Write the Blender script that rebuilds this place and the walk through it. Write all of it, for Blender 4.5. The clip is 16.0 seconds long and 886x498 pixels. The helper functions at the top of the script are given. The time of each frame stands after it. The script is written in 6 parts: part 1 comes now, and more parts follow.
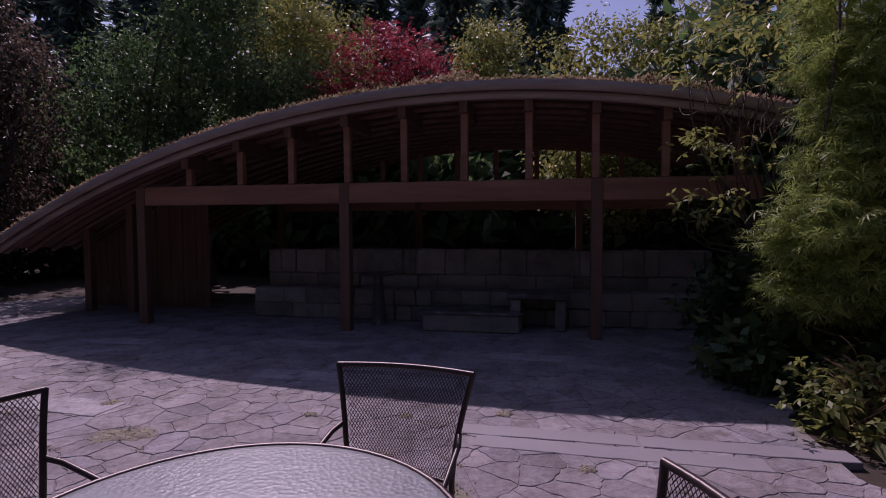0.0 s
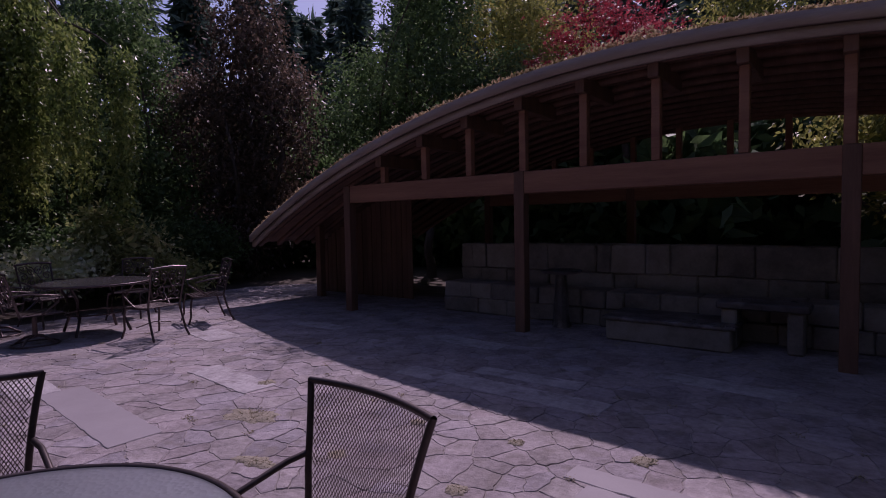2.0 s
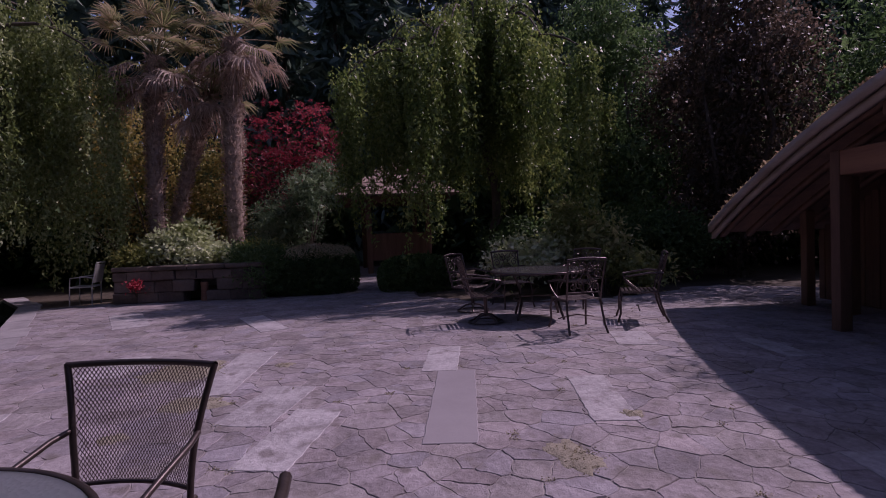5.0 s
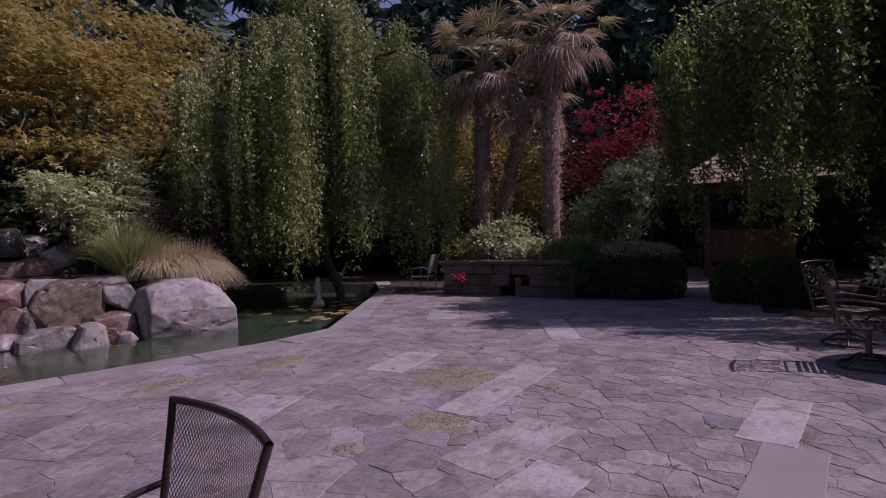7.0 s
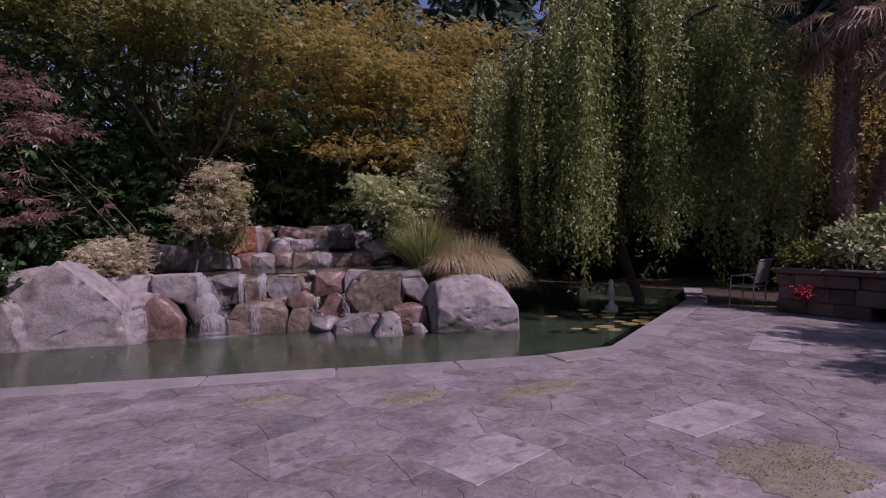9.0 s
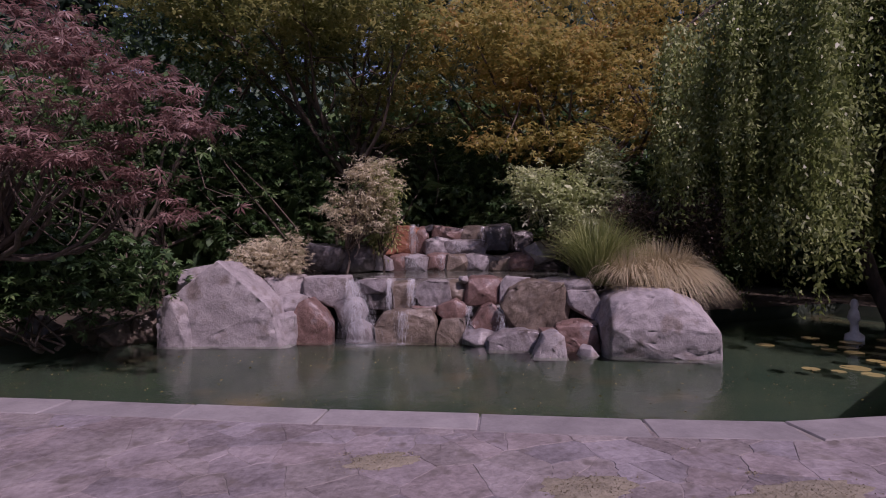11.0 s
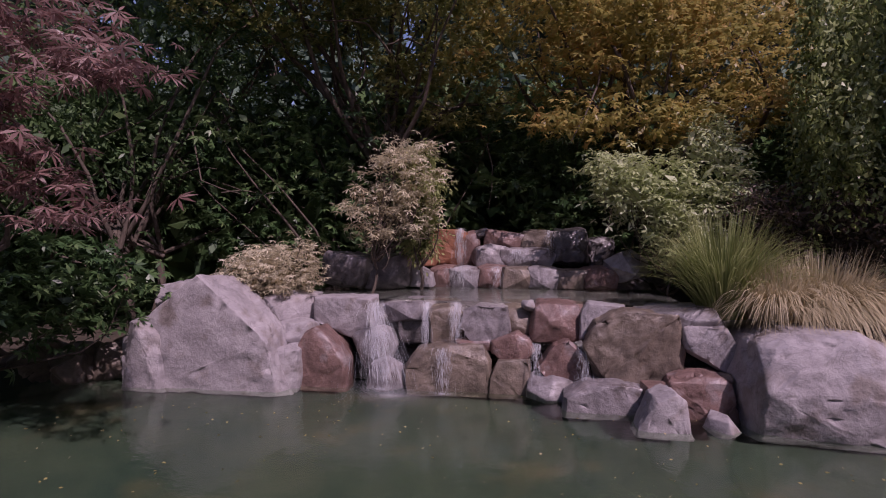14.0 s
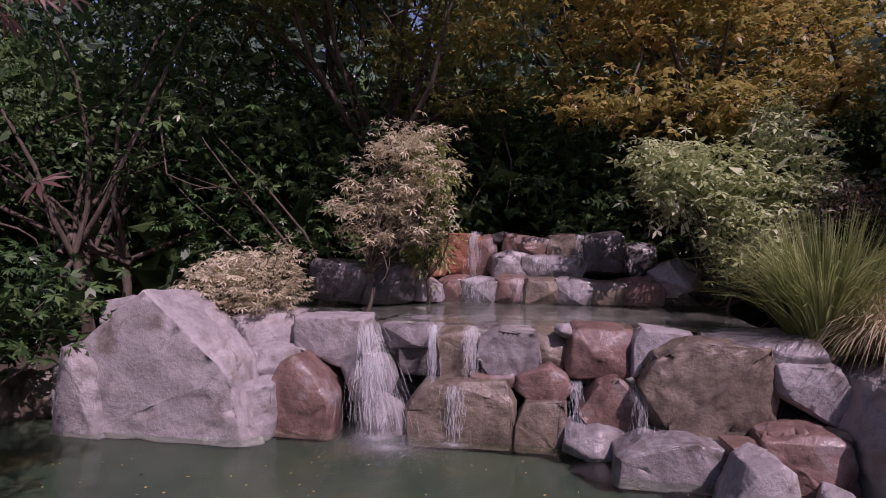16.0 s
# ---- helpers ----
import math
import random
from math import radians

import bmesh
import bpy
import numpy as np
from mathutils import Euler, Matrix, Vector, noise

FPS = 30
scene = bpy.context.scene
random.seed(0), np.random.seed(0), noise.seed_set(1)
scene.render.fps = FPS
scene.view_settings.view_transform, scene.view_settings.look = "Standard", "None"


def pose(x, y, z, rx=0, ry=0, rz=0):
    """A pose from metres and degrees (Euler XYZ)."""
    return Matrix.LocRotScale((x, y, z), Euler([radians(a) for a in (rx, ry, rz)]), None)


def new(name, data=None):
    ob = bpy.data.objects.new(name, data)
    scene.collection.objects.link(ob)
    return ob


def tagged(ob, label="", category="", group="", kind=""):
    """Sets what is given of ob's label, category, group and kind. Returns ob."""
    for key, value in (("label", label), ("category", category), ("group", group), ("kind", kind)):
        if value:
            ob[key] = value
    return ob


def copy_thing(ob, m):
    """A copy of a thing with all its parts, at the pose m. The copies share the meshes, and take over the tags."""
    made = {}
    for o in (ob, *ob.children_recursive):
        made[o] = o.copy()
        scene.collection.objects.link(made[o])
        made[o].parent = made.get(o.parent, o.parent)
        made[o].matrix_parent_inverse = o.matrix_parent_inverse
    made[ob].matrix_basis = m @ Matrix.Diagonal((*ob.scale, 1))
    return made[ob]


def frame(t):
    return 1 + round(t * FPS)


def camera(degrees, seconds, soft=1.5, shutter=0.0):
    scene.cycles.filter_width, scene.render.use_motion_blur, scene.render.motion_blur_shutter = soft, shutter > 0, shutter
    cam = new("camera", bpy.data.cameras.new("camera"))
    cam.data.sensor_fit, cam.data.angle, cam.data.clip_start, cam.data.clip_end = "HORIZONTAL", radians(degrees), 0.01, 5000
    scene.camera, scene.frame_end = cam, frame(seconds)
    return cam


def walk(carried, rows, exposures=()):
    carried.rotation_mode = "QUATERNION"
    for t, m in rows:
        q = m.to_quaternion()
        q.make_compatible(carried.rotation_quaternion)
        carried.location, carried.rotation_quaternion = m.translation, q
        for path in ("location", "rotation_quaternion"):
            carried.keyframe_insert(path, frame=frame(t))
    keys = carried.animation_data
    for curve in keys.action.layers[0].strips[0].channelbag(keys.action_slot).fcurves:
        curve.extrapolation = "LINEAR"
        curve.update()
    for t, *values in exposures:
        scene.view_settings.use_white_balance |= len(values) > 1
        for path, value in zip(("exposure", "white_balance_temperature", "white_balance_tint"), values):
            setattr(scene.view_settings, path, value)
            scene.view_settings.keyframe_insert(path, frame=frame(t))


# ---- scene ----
cam = camera(79.3, 16.0, 1.0)
METRES, EYE, TILT, LEAN, TURN = 11.4, 1.55, 0.0, 0.0, 0.0
ROWS = [
    (0.0, 0.0, 0.0, 0.0, -0.01, -2.67, 0.24),
    (0.5, 0.0241, 0.0148, 0.0004, 5.72, -2.77, 0.42),
    (1.0, 0.0456, 0.0329, -0.002, 11.77, -2.84, 0.61),
    (1.5, 0.0631, 0.0533, -0.0035, 18.94, -2.81, 0.85),
    (2.0, 0.0749, 0.0776, -0.0056, 26.52, -2.79, 1.05),
    (2.5, 0.083, 0.1015, -0.0064, 34.14, -2.77, 1.27),
    (3.0, 0.088, 0.1267, -0.008, 42.42, -2.68, 1.54),
    (5.5, 0.0345, 0.2411, -0.0142, 88.19, -1.87, 2.26),
    (6.0, 0.0104, 0.254, -0.012, 97.51, -1.69, 2.23),
    (6.5, -0.0175, 0.2632, -0.0127, 106.13, -1.47, 2.13),
    (7.0, -0.0465, 0.2664, -0.0113, 114.31, -1.33, 1.94),
    (7.5, -0.0764, 0.2606, -0.0126, 122.58, -1.14, 1.71),
    (8.0, -0.1048, 0.2485, -0.012, 130.34, -1.02, 1.55),
    (8.5, -0.1335, 0.2356, -0.0127, 138.37, -0.88, 1.33),
    (9.0, -0.1575, 0.2176, -0.0078, 146.47, -0.96, 1.07),
    (9.5, -0.1768, 0.1915, -0.0045, 153.18, -1.07, 0.85),
    (10.0, -0.1924, 0.1633, -0.003, 158.06, -1.09, 0.71),
    (12.5, -0.2532, -0.0116, 0.0065, 167.5, -0.92, 0.02),
    (13.0, -0.2611, -0.0494, 0.0066, 168.52, -0.87, -0.05),
    (13.5, -0.2676, -0.0886, 0.0083, 169.02, -0.82, -0.12),
    (14.0, -0.2762, -0.126, 0.0089, 169.11, -0.72, -0.15),
    (14.5, -0.285, -0.1622, 0.0115, 169.3, -0.64, -0.2),
    (15.0, -0.2907, -0.1973, 0.0107, 169.79, -0.5, -0.25),
    (15.5, -0.294, -0.228, 0.0121, 169.96, -0.43, -0.3),
    (16.0, -0.2977, -0.2557, 0.0119, 170.0, -0.31, -0.35),
]
walk(cam, [(t, pose(0, 0, EYE, TILT, LEAN, TURN) @ pose(METRES * x, METRES * y, METRES * z, 90 + pitch, roll, yaw)) for t, x, y, z, yaw, pitch, roll in ROWS],
     [(0.0, -0.70, 6100, 54), (3.0, -0.70, 6100, 56), (8.0, -0.64, 6250, 50), (12.5, -0.58, 6300, 51), (16.0, -0.32, 6350, 54)])

# ---- sky and sun ----
SUN_WAY = Vector((0.30, -0.85, -1.0)).normalized()
world = bpy.data.worlds.new("sky")
scene.world = world
world.use_nodes = True
wt = world.node_tree
sky = wt.nodes.new("ShaderNodeTexSky")
sky.sky_type, sky.sun_disc = "NISHITA", False
sky.sun_elevation = math.asin(-SUN_WAY.z)
sky.sun_rotation = math.atan2(-SUN_WAY.x, -SUN_WAY.y)
wt.links.new(sky.outputs[0], wt.nodes["Background"].inputs[0])
wt.nodes["Background"].inputs[1].default_value = 0.115
sun = new("sun", bpy.data.lights.new("sun", "SUN"))
sun.data.energy, sun.data.angle, sun.data.color = 4.2, radians(0.53), (1.0, 0.95, 0.87)
sun.rotation_mode = "QUATERNION"
sun.rotation_quaternion = SUN_WAY.to_track_quat("-Z", "Y")

# ---- materials ----
def rgb(c):
    return (c[0], c[1], c[2], 1.0)


def surface(name, dark, light, scale=8.0, rough=0.8, bump=0.3, metal=0.0, detail=6.0, fine=None, per="none", spots=None, stretch=None, spread=0.35, tints=None, relief=0.02, grit=0.45):
    """Two scales of noise between two colours, a bump, and a shift from piece to piece."""
    m = bpy.data.materials.new(name)
    m.use_nodes = True
    nt = m.node_tree
    b = nt.nodes["Principled BSDF"]
    co = nt.nodes.new("ShaderNodeTexCoord")
    src = co.outputs["Object"]
    if per == "object":
        src = nt.nodes.new("ShaderNodeNewGeometry").outputs["Position"]
    if stretch:
        mp = nt.nodes.new("ShaderNodeMapping")
        mp.inputs["Scale"].default_value = stretch
        nt.links.new(src, mp.inputs[0])
        src = mp.outputs[0]
    n1 = nt.nodes.new("ShaderNodeTexNoise")
    n1.inputs["Scale"].default_value, n1.inputs["Detail"].default_value, n1.inputs["Roughness"].default_value = scale, detail, 0.65
    n2 = nt.nodes.new("ShaderNodeTexNoise")
    n2.inputs["Scale"].default_value, n2.inputs["Detail"].default_value, n2.inputs["Roughness"].default_value = fine or scale * 7.0, 5.0, 0.7
    for n in (n1, n2):
        nt.links.new(src, n.inputs["Vector"])
    add = nt.nodes.new("ShaderNodeMath")
    add.operation = "MULTIPLY_ADD"
    add.inputs[1].default_value = grit
    nt.links.new(n2.outputs["Fac"], add.inputs[0])
    sub = nt.nodes.new("ShaderNodeMath")
    sub.operation = "MULTIPLY_ADD"
    sub.inputs[1].default_value, sub.inputs[2].default_value = 1.3, -0.155 - 0.5 * grit
    nt.links.new(n1.outputs["Fac"], sub.inputs[0])
    nt.links.new(sub.outputs[0], add.inputs[2])
    fac = add.outputs[0]
    if per != "none":
        rnd = nt.nodes.new("ShaderNodeObjectInfo").outputs["Random"] if per == "object" else nt.nodes.new("ShaderNodeNewGeometry").outputs["Random Per Island"]
        sh = nt.nodes.new("ShaderNodeMath")
        sh.operation = "MULTIPLY_ADD"
        sh.inputs[1].default_value, sh.inputs[2].default_value = spread * 2, -spread
        nt.links.new(rnd, sh.inputs[0])
        a2 = nt.nodes.new("ShaderNodeMath")
        nt.links.new(fac, a2.inputs[0])
        nt.links.new(sh.outputs[0], a2.inputs[1])
        fac = a2.outputs[0]
    ramp = nt.nodes.new("ShaderNodeValToRGB")
    ramp.color_ramp.elements[0].position, ramp.color_ramp.elements[1].position = 0.15, 0.85
    ramp.color_ramp.elements[0].color, ramp.color_ramp.elements[1].color = rgb(dark), rgb(light)
    nt.links.new(fac, ramp.inputs[0])
    col = ramp.outputs[0]
    if tints:
        spin = nt.nodes.new("ShaderNodeMath")
        spin.operation = "MULTIPLY"
        spin.inputs[1].default_value = 7.37
        nt.links.new(rnd, spin.inputs[0])
        frac = nt.nodes.new("ShaderNodeMath")
        frac.operation = "FRACT"
        nt.links.new(spin.outputs[0], frac.inputs[0])
        tr = nt.nodes.new("ShaderNodeValToRGB")
        while len(tr.color_ramp.elements) < len(tints):
            tr.color_ramp.elements.new(0.5)
        for k, c in enumerate(tints):
            tr.color_ramp.elements[k].position, tr.color_ramp.elements[k].color = k / (len(tints) - 1), rgb(c)
        nt.links.new(frac.outputs[0], tr.inputs[0])
        mul = nt.nodes.new("ShaderNodeMix")
        mul.data_type, mul.blend_type = "RGBA", "MULTIPLY"
        mul.inputs[0].default_value = 1.0
        nt.links.new(col, mul.inputs[6])
        nt.links.new(tr.outputs[0], mul.inputs[7])
        col = mul.outputs[2]
    if spots:
        colour, size, level = spots
        v = nt.nodes.new("ShaderNodeTexNoise")
        v.inputs["Scale"].default_value, v.inputs["Detail"].default_value = size, 8.0
        nt.links.new(src, v.inputs["Vector"])
        st = nt.nodes.new("ShaderNodeMapRange")
        st.inputs["From Min"].default_value, st.inputs["From Max"].default_value = level, level + 0.12
        nt.links.new(v.outputs["Fac"], st.inputs["Value"])
        mx = nt.nodes.new("ShaderNodeMix")
        mx.data_type = "RGBA"
        nt.links.new(st.outputs[0], mx.inputs[0])
        nt.links.new(col, mx.inputs[6])
        mx.inputs[7].default_value = rgb(colour)
        col = mx.outputs[2]
    nt.links.new(col, b.inputs["Base Color"])
    b.inputs["Roughness"].default_value, b.inputs["Metallic"].default_value = rough, metal
    if bump:
        bp = nt.nodes.new("ShaderNodeBump")
        bp.inputs["Strength"].default_value, bp.inputs["Distance"].default_value = bump, relief
        nt.links.new(add.outputs[0], bp.inputs["Height"])
        nt.links.new(bp.outputs[0], b.inputs["Normal"])
    return m


def foliage(name, colours, gloss=0.45, through_light=0.35):
    """Leaves: each island takes its own colour of the ramp; light passes through in part."""
    m = bpy.data.materials.new(name)
    m.use_nodes = True
    nt = m.node_tree
    b = nt.nodes["Principled BSDF"]
    geo = nt.nodes.new("ShaderNodeNewGeometry")
    ramp = nt.nodes.new("ShaderNodeValToRGB")
    els = ramp.color_ramp.elements
    while len(els) < len(colours):
        els.new(0.5)
    for k, c in enumerate(colours):
        els[k].position, els[k].color = k / (len(colours) - 1), rgb(c)
    big = nt.nodes.new("ShaderNodeTexNoise")
    big.inputs["Scale"].default_value, big.inputs["Detail"].default_value = 0.9, 3.0
    nt.links.new(geo.outputs["Position"], big.inputs["Vector"])
    mixer = nt.nodes.new("ShaderNodeMath")
    mixer.operation = "MULTIPLY_ADD"
    mixer.inputs[1].default_value = 0.55
    nt.links.new(geo.outputs["Random Per Island"], mixer.inputs[0])
    sc = nt.nodes.new("ShaderNodeMath")
    sc.operation = "MULTIPLY_ADD"
    sc.inputs[1].default_value, sc.inputs[2].default_value = 1.4, -0.47
    nt.links.new(big.outputs["Fac"], sc.inputs[0])
    nt.links.new(sc.outputs[0], mixer.inputs[2])
    nt.links.new(mixer.outputs[0], ramp.inputs[0])
    nt.links.new(ramp.outputs[0], b.inputs["Base Color"])
    b.inputs["Roughness"].default_value = gloss
    tr = nt.nodes.new("ShaderNodeBsdfTranslucent")
    nt.links.new(ramp.outputs[0], tr.inputs["Color"])
    mix = nt.nodes.new("ShaderNodeMixShader")
    mix.inputs[0].default_value = through_light
    nt.links.new(b.outputs[0], mix.inputs[1])
    nt.links.new(tr.outputs[0], mix.inputs[2])
    nt.links.new(mix.outputs[0], nt.nodes["Material Output"].inputs[0])
    return m


SOIL = surface("soil", (0.03, 0.022, 0.016), (0.10, 0.075, 0.05), 1.5, 0.95, 0.6, fine=30)
MORTAR = surface("joint_sand", (0.13, 0.113, 0.10), (0.40, 0.365, 0.345), 3.0, 0.95, 0.5, fine=60)
FLAG = surface("flagstone", (0.145, 0.128, 0.128), (0.405, 0.373, 0.382), 2.2, 0.75, 0.8, fine=17, grit=1.0, per="object", spots=((0.18, 0.155, 0.145), 5.0, 0.56), tints=((0.92, 0.92, 0.98), (1.0, 0.95, 0.97), (0.97, 0.95, 0.92), (1.0, 0.93, 0.93), (0.98, 0.96, 1.0)), spread=0.13)
FLAG_FAR = surface("flagstone_rest", (0.145, 0.128, 0.128), (0.405, 0.373, 0.382), 2.2, 0.75, 0.8, fine=17, grit=1.0, per="island", spots=((0.18, 0.155, 0.145), 5.0, 0.56), tints=((0.92, 0.92, 0.98), (1.0, 0.95, 0.97), (0.97, 0.95, 0.92), (1.0, 0.93, 0.93), (0.98, 0.96, 1.0)), spread=0.13)
SLAB = surface("pale_slab", (0.235, 0.215, 0.218), (0.51, 0.478, 0.487), 3.2, 0.75, 0.6, fine=18, grit=1.1, per="object", spread=0.06, spots=((0.21, 0.185, 0.182), 5.0, 0.56))
SLAB_SMOOTH = surface("sawn_slab", (0.245, 0.222, 0.23), (0.315, 0.29, 0.30), 1.5, 0.7, 0.08, fine=70, per="object", spread=0.1)
KERB = surface("kerb_stone", (0.21, 0.195, 0.20), (0.38, 0.355, 0.36), 2.5, 0.75, 0.3, fine=30, per="object", spread=0.15)
MOSS = foliage("moss", [(0.25, 0.225, 0.15), (0.34, 0.305, 0.21), (0.42, 0.38, 0.28)], 0.9, 0.45)
MOSS_MAT = surface("moss_mat", (0.21, 0.188, 0.135), (0.38, 0.342, 0.26), 9.0, 0.95, 1.0, fine=70)
TIMBER = surface("timber_red", (0.20, 0.085, 0.055), (0.42, 0.21, 0.13), 2.0, 0.6, 0.15, fine=20, stretch=(0.25, 3.0, 3.0))
TIMBER_DARK = surface("timber_dark", (0.11, 0.058, 0.042), (0.26, 0.14, 0.095), 2.0, 0.65, 0.15, fine=18, stretch=(3.0, 3.0, 0.3))
FASCIA = surface("fascia_board", (0.28, 0.21, 0.18), (0.52, 0.42, 0.36), 1.2, 0.7, 0.2, fine=18, stretch=(0.5, 3.0, 3.0))
WALLSTONE = surface("wall_stone", (0.15, 0.133, 0.118), (0.36, 0.32, 0.285), 3.0, 0.85, 0.5, fine=26, per="object", spread=0.2)
PLANTERSTONE = surface("planter_stone", (0.085, 0.062, 0.052), (0.24, 0.18, 0.155), 2.4, 0.85, 0.6, fine=24, per="object", spread=0.2)
SEDUM = foliage("sedum", [(0.14, 0.13, 0.05), (0.34, 0.25, 0.13), (0.50, 0.40, 0.26), (0.44, 0.20, 0.13)], 0.7, 0.45)
BARK = surface("bark", (0.05, 0.038, 0.03), (0.17, 0.13, 0.10), 4.0, 0.9, 0.9, fine=24, stretch=(2.0, 2.0, 0.5))
BARK_PALM = surface("palm_fibre", (0.17, 0.11, 0.08), (0.48, 0.36, 0.29), 5.0, 0.95, 1.0, fine=40, stretch=(1.0, 1.0, 2.2))


def rock_material(name, dark, light, stain, wet=0.0, scale=2.0):
    """Broken stone: mottled body, dark veins and stains, and patches that stay wet."""
    m = surface(name, dark, light, scale, 0.8, 0.8, fine=scale * 5.0, spots=(stain, scale * 1.3, 0.55), relief=0.035)
    nt = m.node_tree
    b = nt.nodes["Principled BSDF"]
    src = nt.nodes.new("ShaderNodeTexCoord").outputs["Object"]
    base = b.inputs["Base Color"].links[0].from_socket
    vein = nt.nodes.new("ShaderNodeTexNoise")
    vein.inputs["Scale"].default_value, vein.inputs["Detail"].default_value, vein.inputs["Distortion"].default_value = 2.6, 7.0, 1.2
    nt.links.new(src, vein.inputs["Vector"])
    ridge = nt.nodes.new("ShaderNodeMath")
    ridge.operation = "SUBTRACT"
    ridge.inputs[1].default_value = 0.5
    nt.links.new(vein.outputs["Fac"], ridge.inputs[0])
    ab = nt.nodes.new("ShaderNodeMath")
    ab.operation = "ABSOLUTE"
    nt.links.new(ridge.outputs[0], ab.inputs[0])
    rng_map = nt.nodes.new("ShaderNodeMapRange")
    rng_map.inputs["From Min"].default_value, rng_map.inputs["From Max"].default_value = 0.0, 0.022
    rng_map.inputs["To Min"].default_value, rng_map.inputs["To Max"].default_value = 0.80, 1.0
    nt.links.new(ab.outputs[0], rng_map.inputs["Value"])
    mul = nt.nodes.new("ShaderNodeMix")
    mul.data_type, mul.blend_type = "RGBA", "MULTIPLY"
    mul.inputs[0].default_value = 1.0
    nt.links.new(base, mul.inputs[6])
    nt.links.new(rng_map.outputs[0], mul.inputs[7])
    nt.links.new(mul.outputs[2], b.inputs["Base Color"])
    damp = nt.nodes.new("ShaderNodeTexNoise")
    damp.inputs["Scale"].default_value, damp.inputs["Detail"].default_value = 1.6, 4.0
    nt.links.new(src, damp.inputs["Vector"])
    gl = nt.nodes.new("ShaderNodeMapRange")
    gl.inputs["From Min"].default_value, gl.inputs["From Max"].default_value = 0.40, 0.62
    gl.inputs["To Min"].default_value, gl.inputs["To Max"].default_value = 0.80 - 0.25 * wet, 0.80 - 0.62 * wet
    nt.links.new(damp.outputs["Fac"], gl.inputs["Value"])
    nt.links.new(gl.outputs[0], b.inputs["Roughness"])
    return m


ROCK_GREY = rock_material("rock_grey", (0.21, 0.19, 0.194), (0.49, 0.453, 0.462), (0.24, 0.205, 0.19), 0.2, 2.2)
ROCK_MID = rock_material("rock_mauve_grey", (0.10, 0.09, 0.092), (0.40, 0.365, 0.372), (0.12, 0.10, 0.092), 0.9, 2.4)
ROCK_BROWN = rock_material("rock_brown", (0.055, 0.042, 0.032), (0.29, 0.23, 0.18), (0.15, 0.12, 0.10), 0.75, 2.4)
ROCK_RED = rock_material("rock_red", (0.10, 0.058, 0.048), (0.32, 0.205, 0.18), (0.31, 0.255, 0.25), 0.95, 2.6)
# wet stone; its dark tone also paints shade on some stones and recesses
ROCK_DARK = rock_material("rock_wet_and_shade", (0.035, 0.031, 0.03), (0.19, 0.172, 0.17), (0.27, 0.24, 0.25), 1.0, 2.6)
ROCK_ORANGE = rock_material("rock_orange", (0.18, 0.07, 0.04), (0.42, 0.19, 0.11), (0.13, 0.07, 0.05), 0.7, 2.6)
POND_BED = surface("pond_bed", (0.010, 0.034, 0.026), (0.07, 0.085, 0.055), 0.7, 0.9, 0.4, fine=6, spots=((0.13, 0.10, 0.05), 0.6, 0.59))
IRON = surface("cast_metal", (0.07, 0.052, 0.05), (0.15, 0.115, 0.11), 9.0, 0.34, 0.15, metal=0.6)
FRAME_METAL = surface("bronze_frame", (0.05, 0.035, 0.032), (0.09, 0.068, 0.062), 9.0, 0.38, 0.08, metal=0.5)
PALE_METAL = surface("pale_metal", (0.30, 0.30, 0.29), (0.45, 0.45, 0.43), 9.0, 0.4, 0.1, metal=0.4)
SHINGLE = surface("shingle", (0.20, 0.13, 0.10), (0.46, 0.34, 0.28), 4.0, 0.8, 0.4, fine=30, per="object", spread=0.25)

G_DEEP = foliage("leaf_deep_green", [(0.045, 0.098, 0.038), (0.11, 0.20, 0.070), (0.22, 0.33, 0.125)], 0.55, 0.45)
G_RHODO = foliage("leaf_rhododendron", [(0.028, 0.066, 0.024), (0.066, 0.135, 0.046), (0.18, 0.26, 0.10)], 0.36, 0.25)
G_WEEP = foliage("leaf_weeping", [(0.085, 0.153, 0.034), (0.204, 0.289, 0.076), (0.408, 0.459, 0.136)], 0.42, 0.42)
G_WEEP_PALE = foliage("leaf_weeping_pale", [(0.12, 0.17, 0.045), (0.27, 0.33, 0.11), (0.52, 0.58, 0.30)], 0.38, 0.40)
G_YELLOW = foliage("leaf_yellow_green", [(0.11, 0.15, 0.035), (0.30, 0.32, 0.085), (0.54, 0.50, 0.155)], 0.45, 0.5)
G_ORANGE = foliage("leaf_orange_maple", [(0.17, 0.170, 0.050), (0.36, 0.325, 0.095), (0.50, 0.395, 0.125), (0.52, 0.300, 0.11)], 0.38, 0.48)
G_OLIVE = foliage("leaf_olive_maple", [(0.11, 0.135, 0.042), (0.28, 0.30, 0.10), (0.50, 0.46, 0.18)], 0.4, 0.5)
G_CRIMSON = foliage("leaf_crimson_maple", [(0.15, 0.018, 0.026), (0.40, 0.05, 0.07), (0.58, 0.14, 0.16)], 0.5, 0.45)
G_PURPLE = foliage("leaf_russet_maple", [(0.14, 0.068, 0.060), (0.32, 0.185, 0.165), (0.54, 0.39, 0.36)], 0.4, 0.4)
G_PLUM = foliage("leaf_plum", [(0.045, 0.042, 0.028), (0.115, 0.085, 0.058), (0.31, 0.225, 0.18)], 0.55, 0.42)
G_SILVER = foliage("leaf_silver", [(0.26, 0.32, 0.11), (0.54, 0.60, 0.31), (0.78, 0.80, 0.60)], 0.5, 0.35)
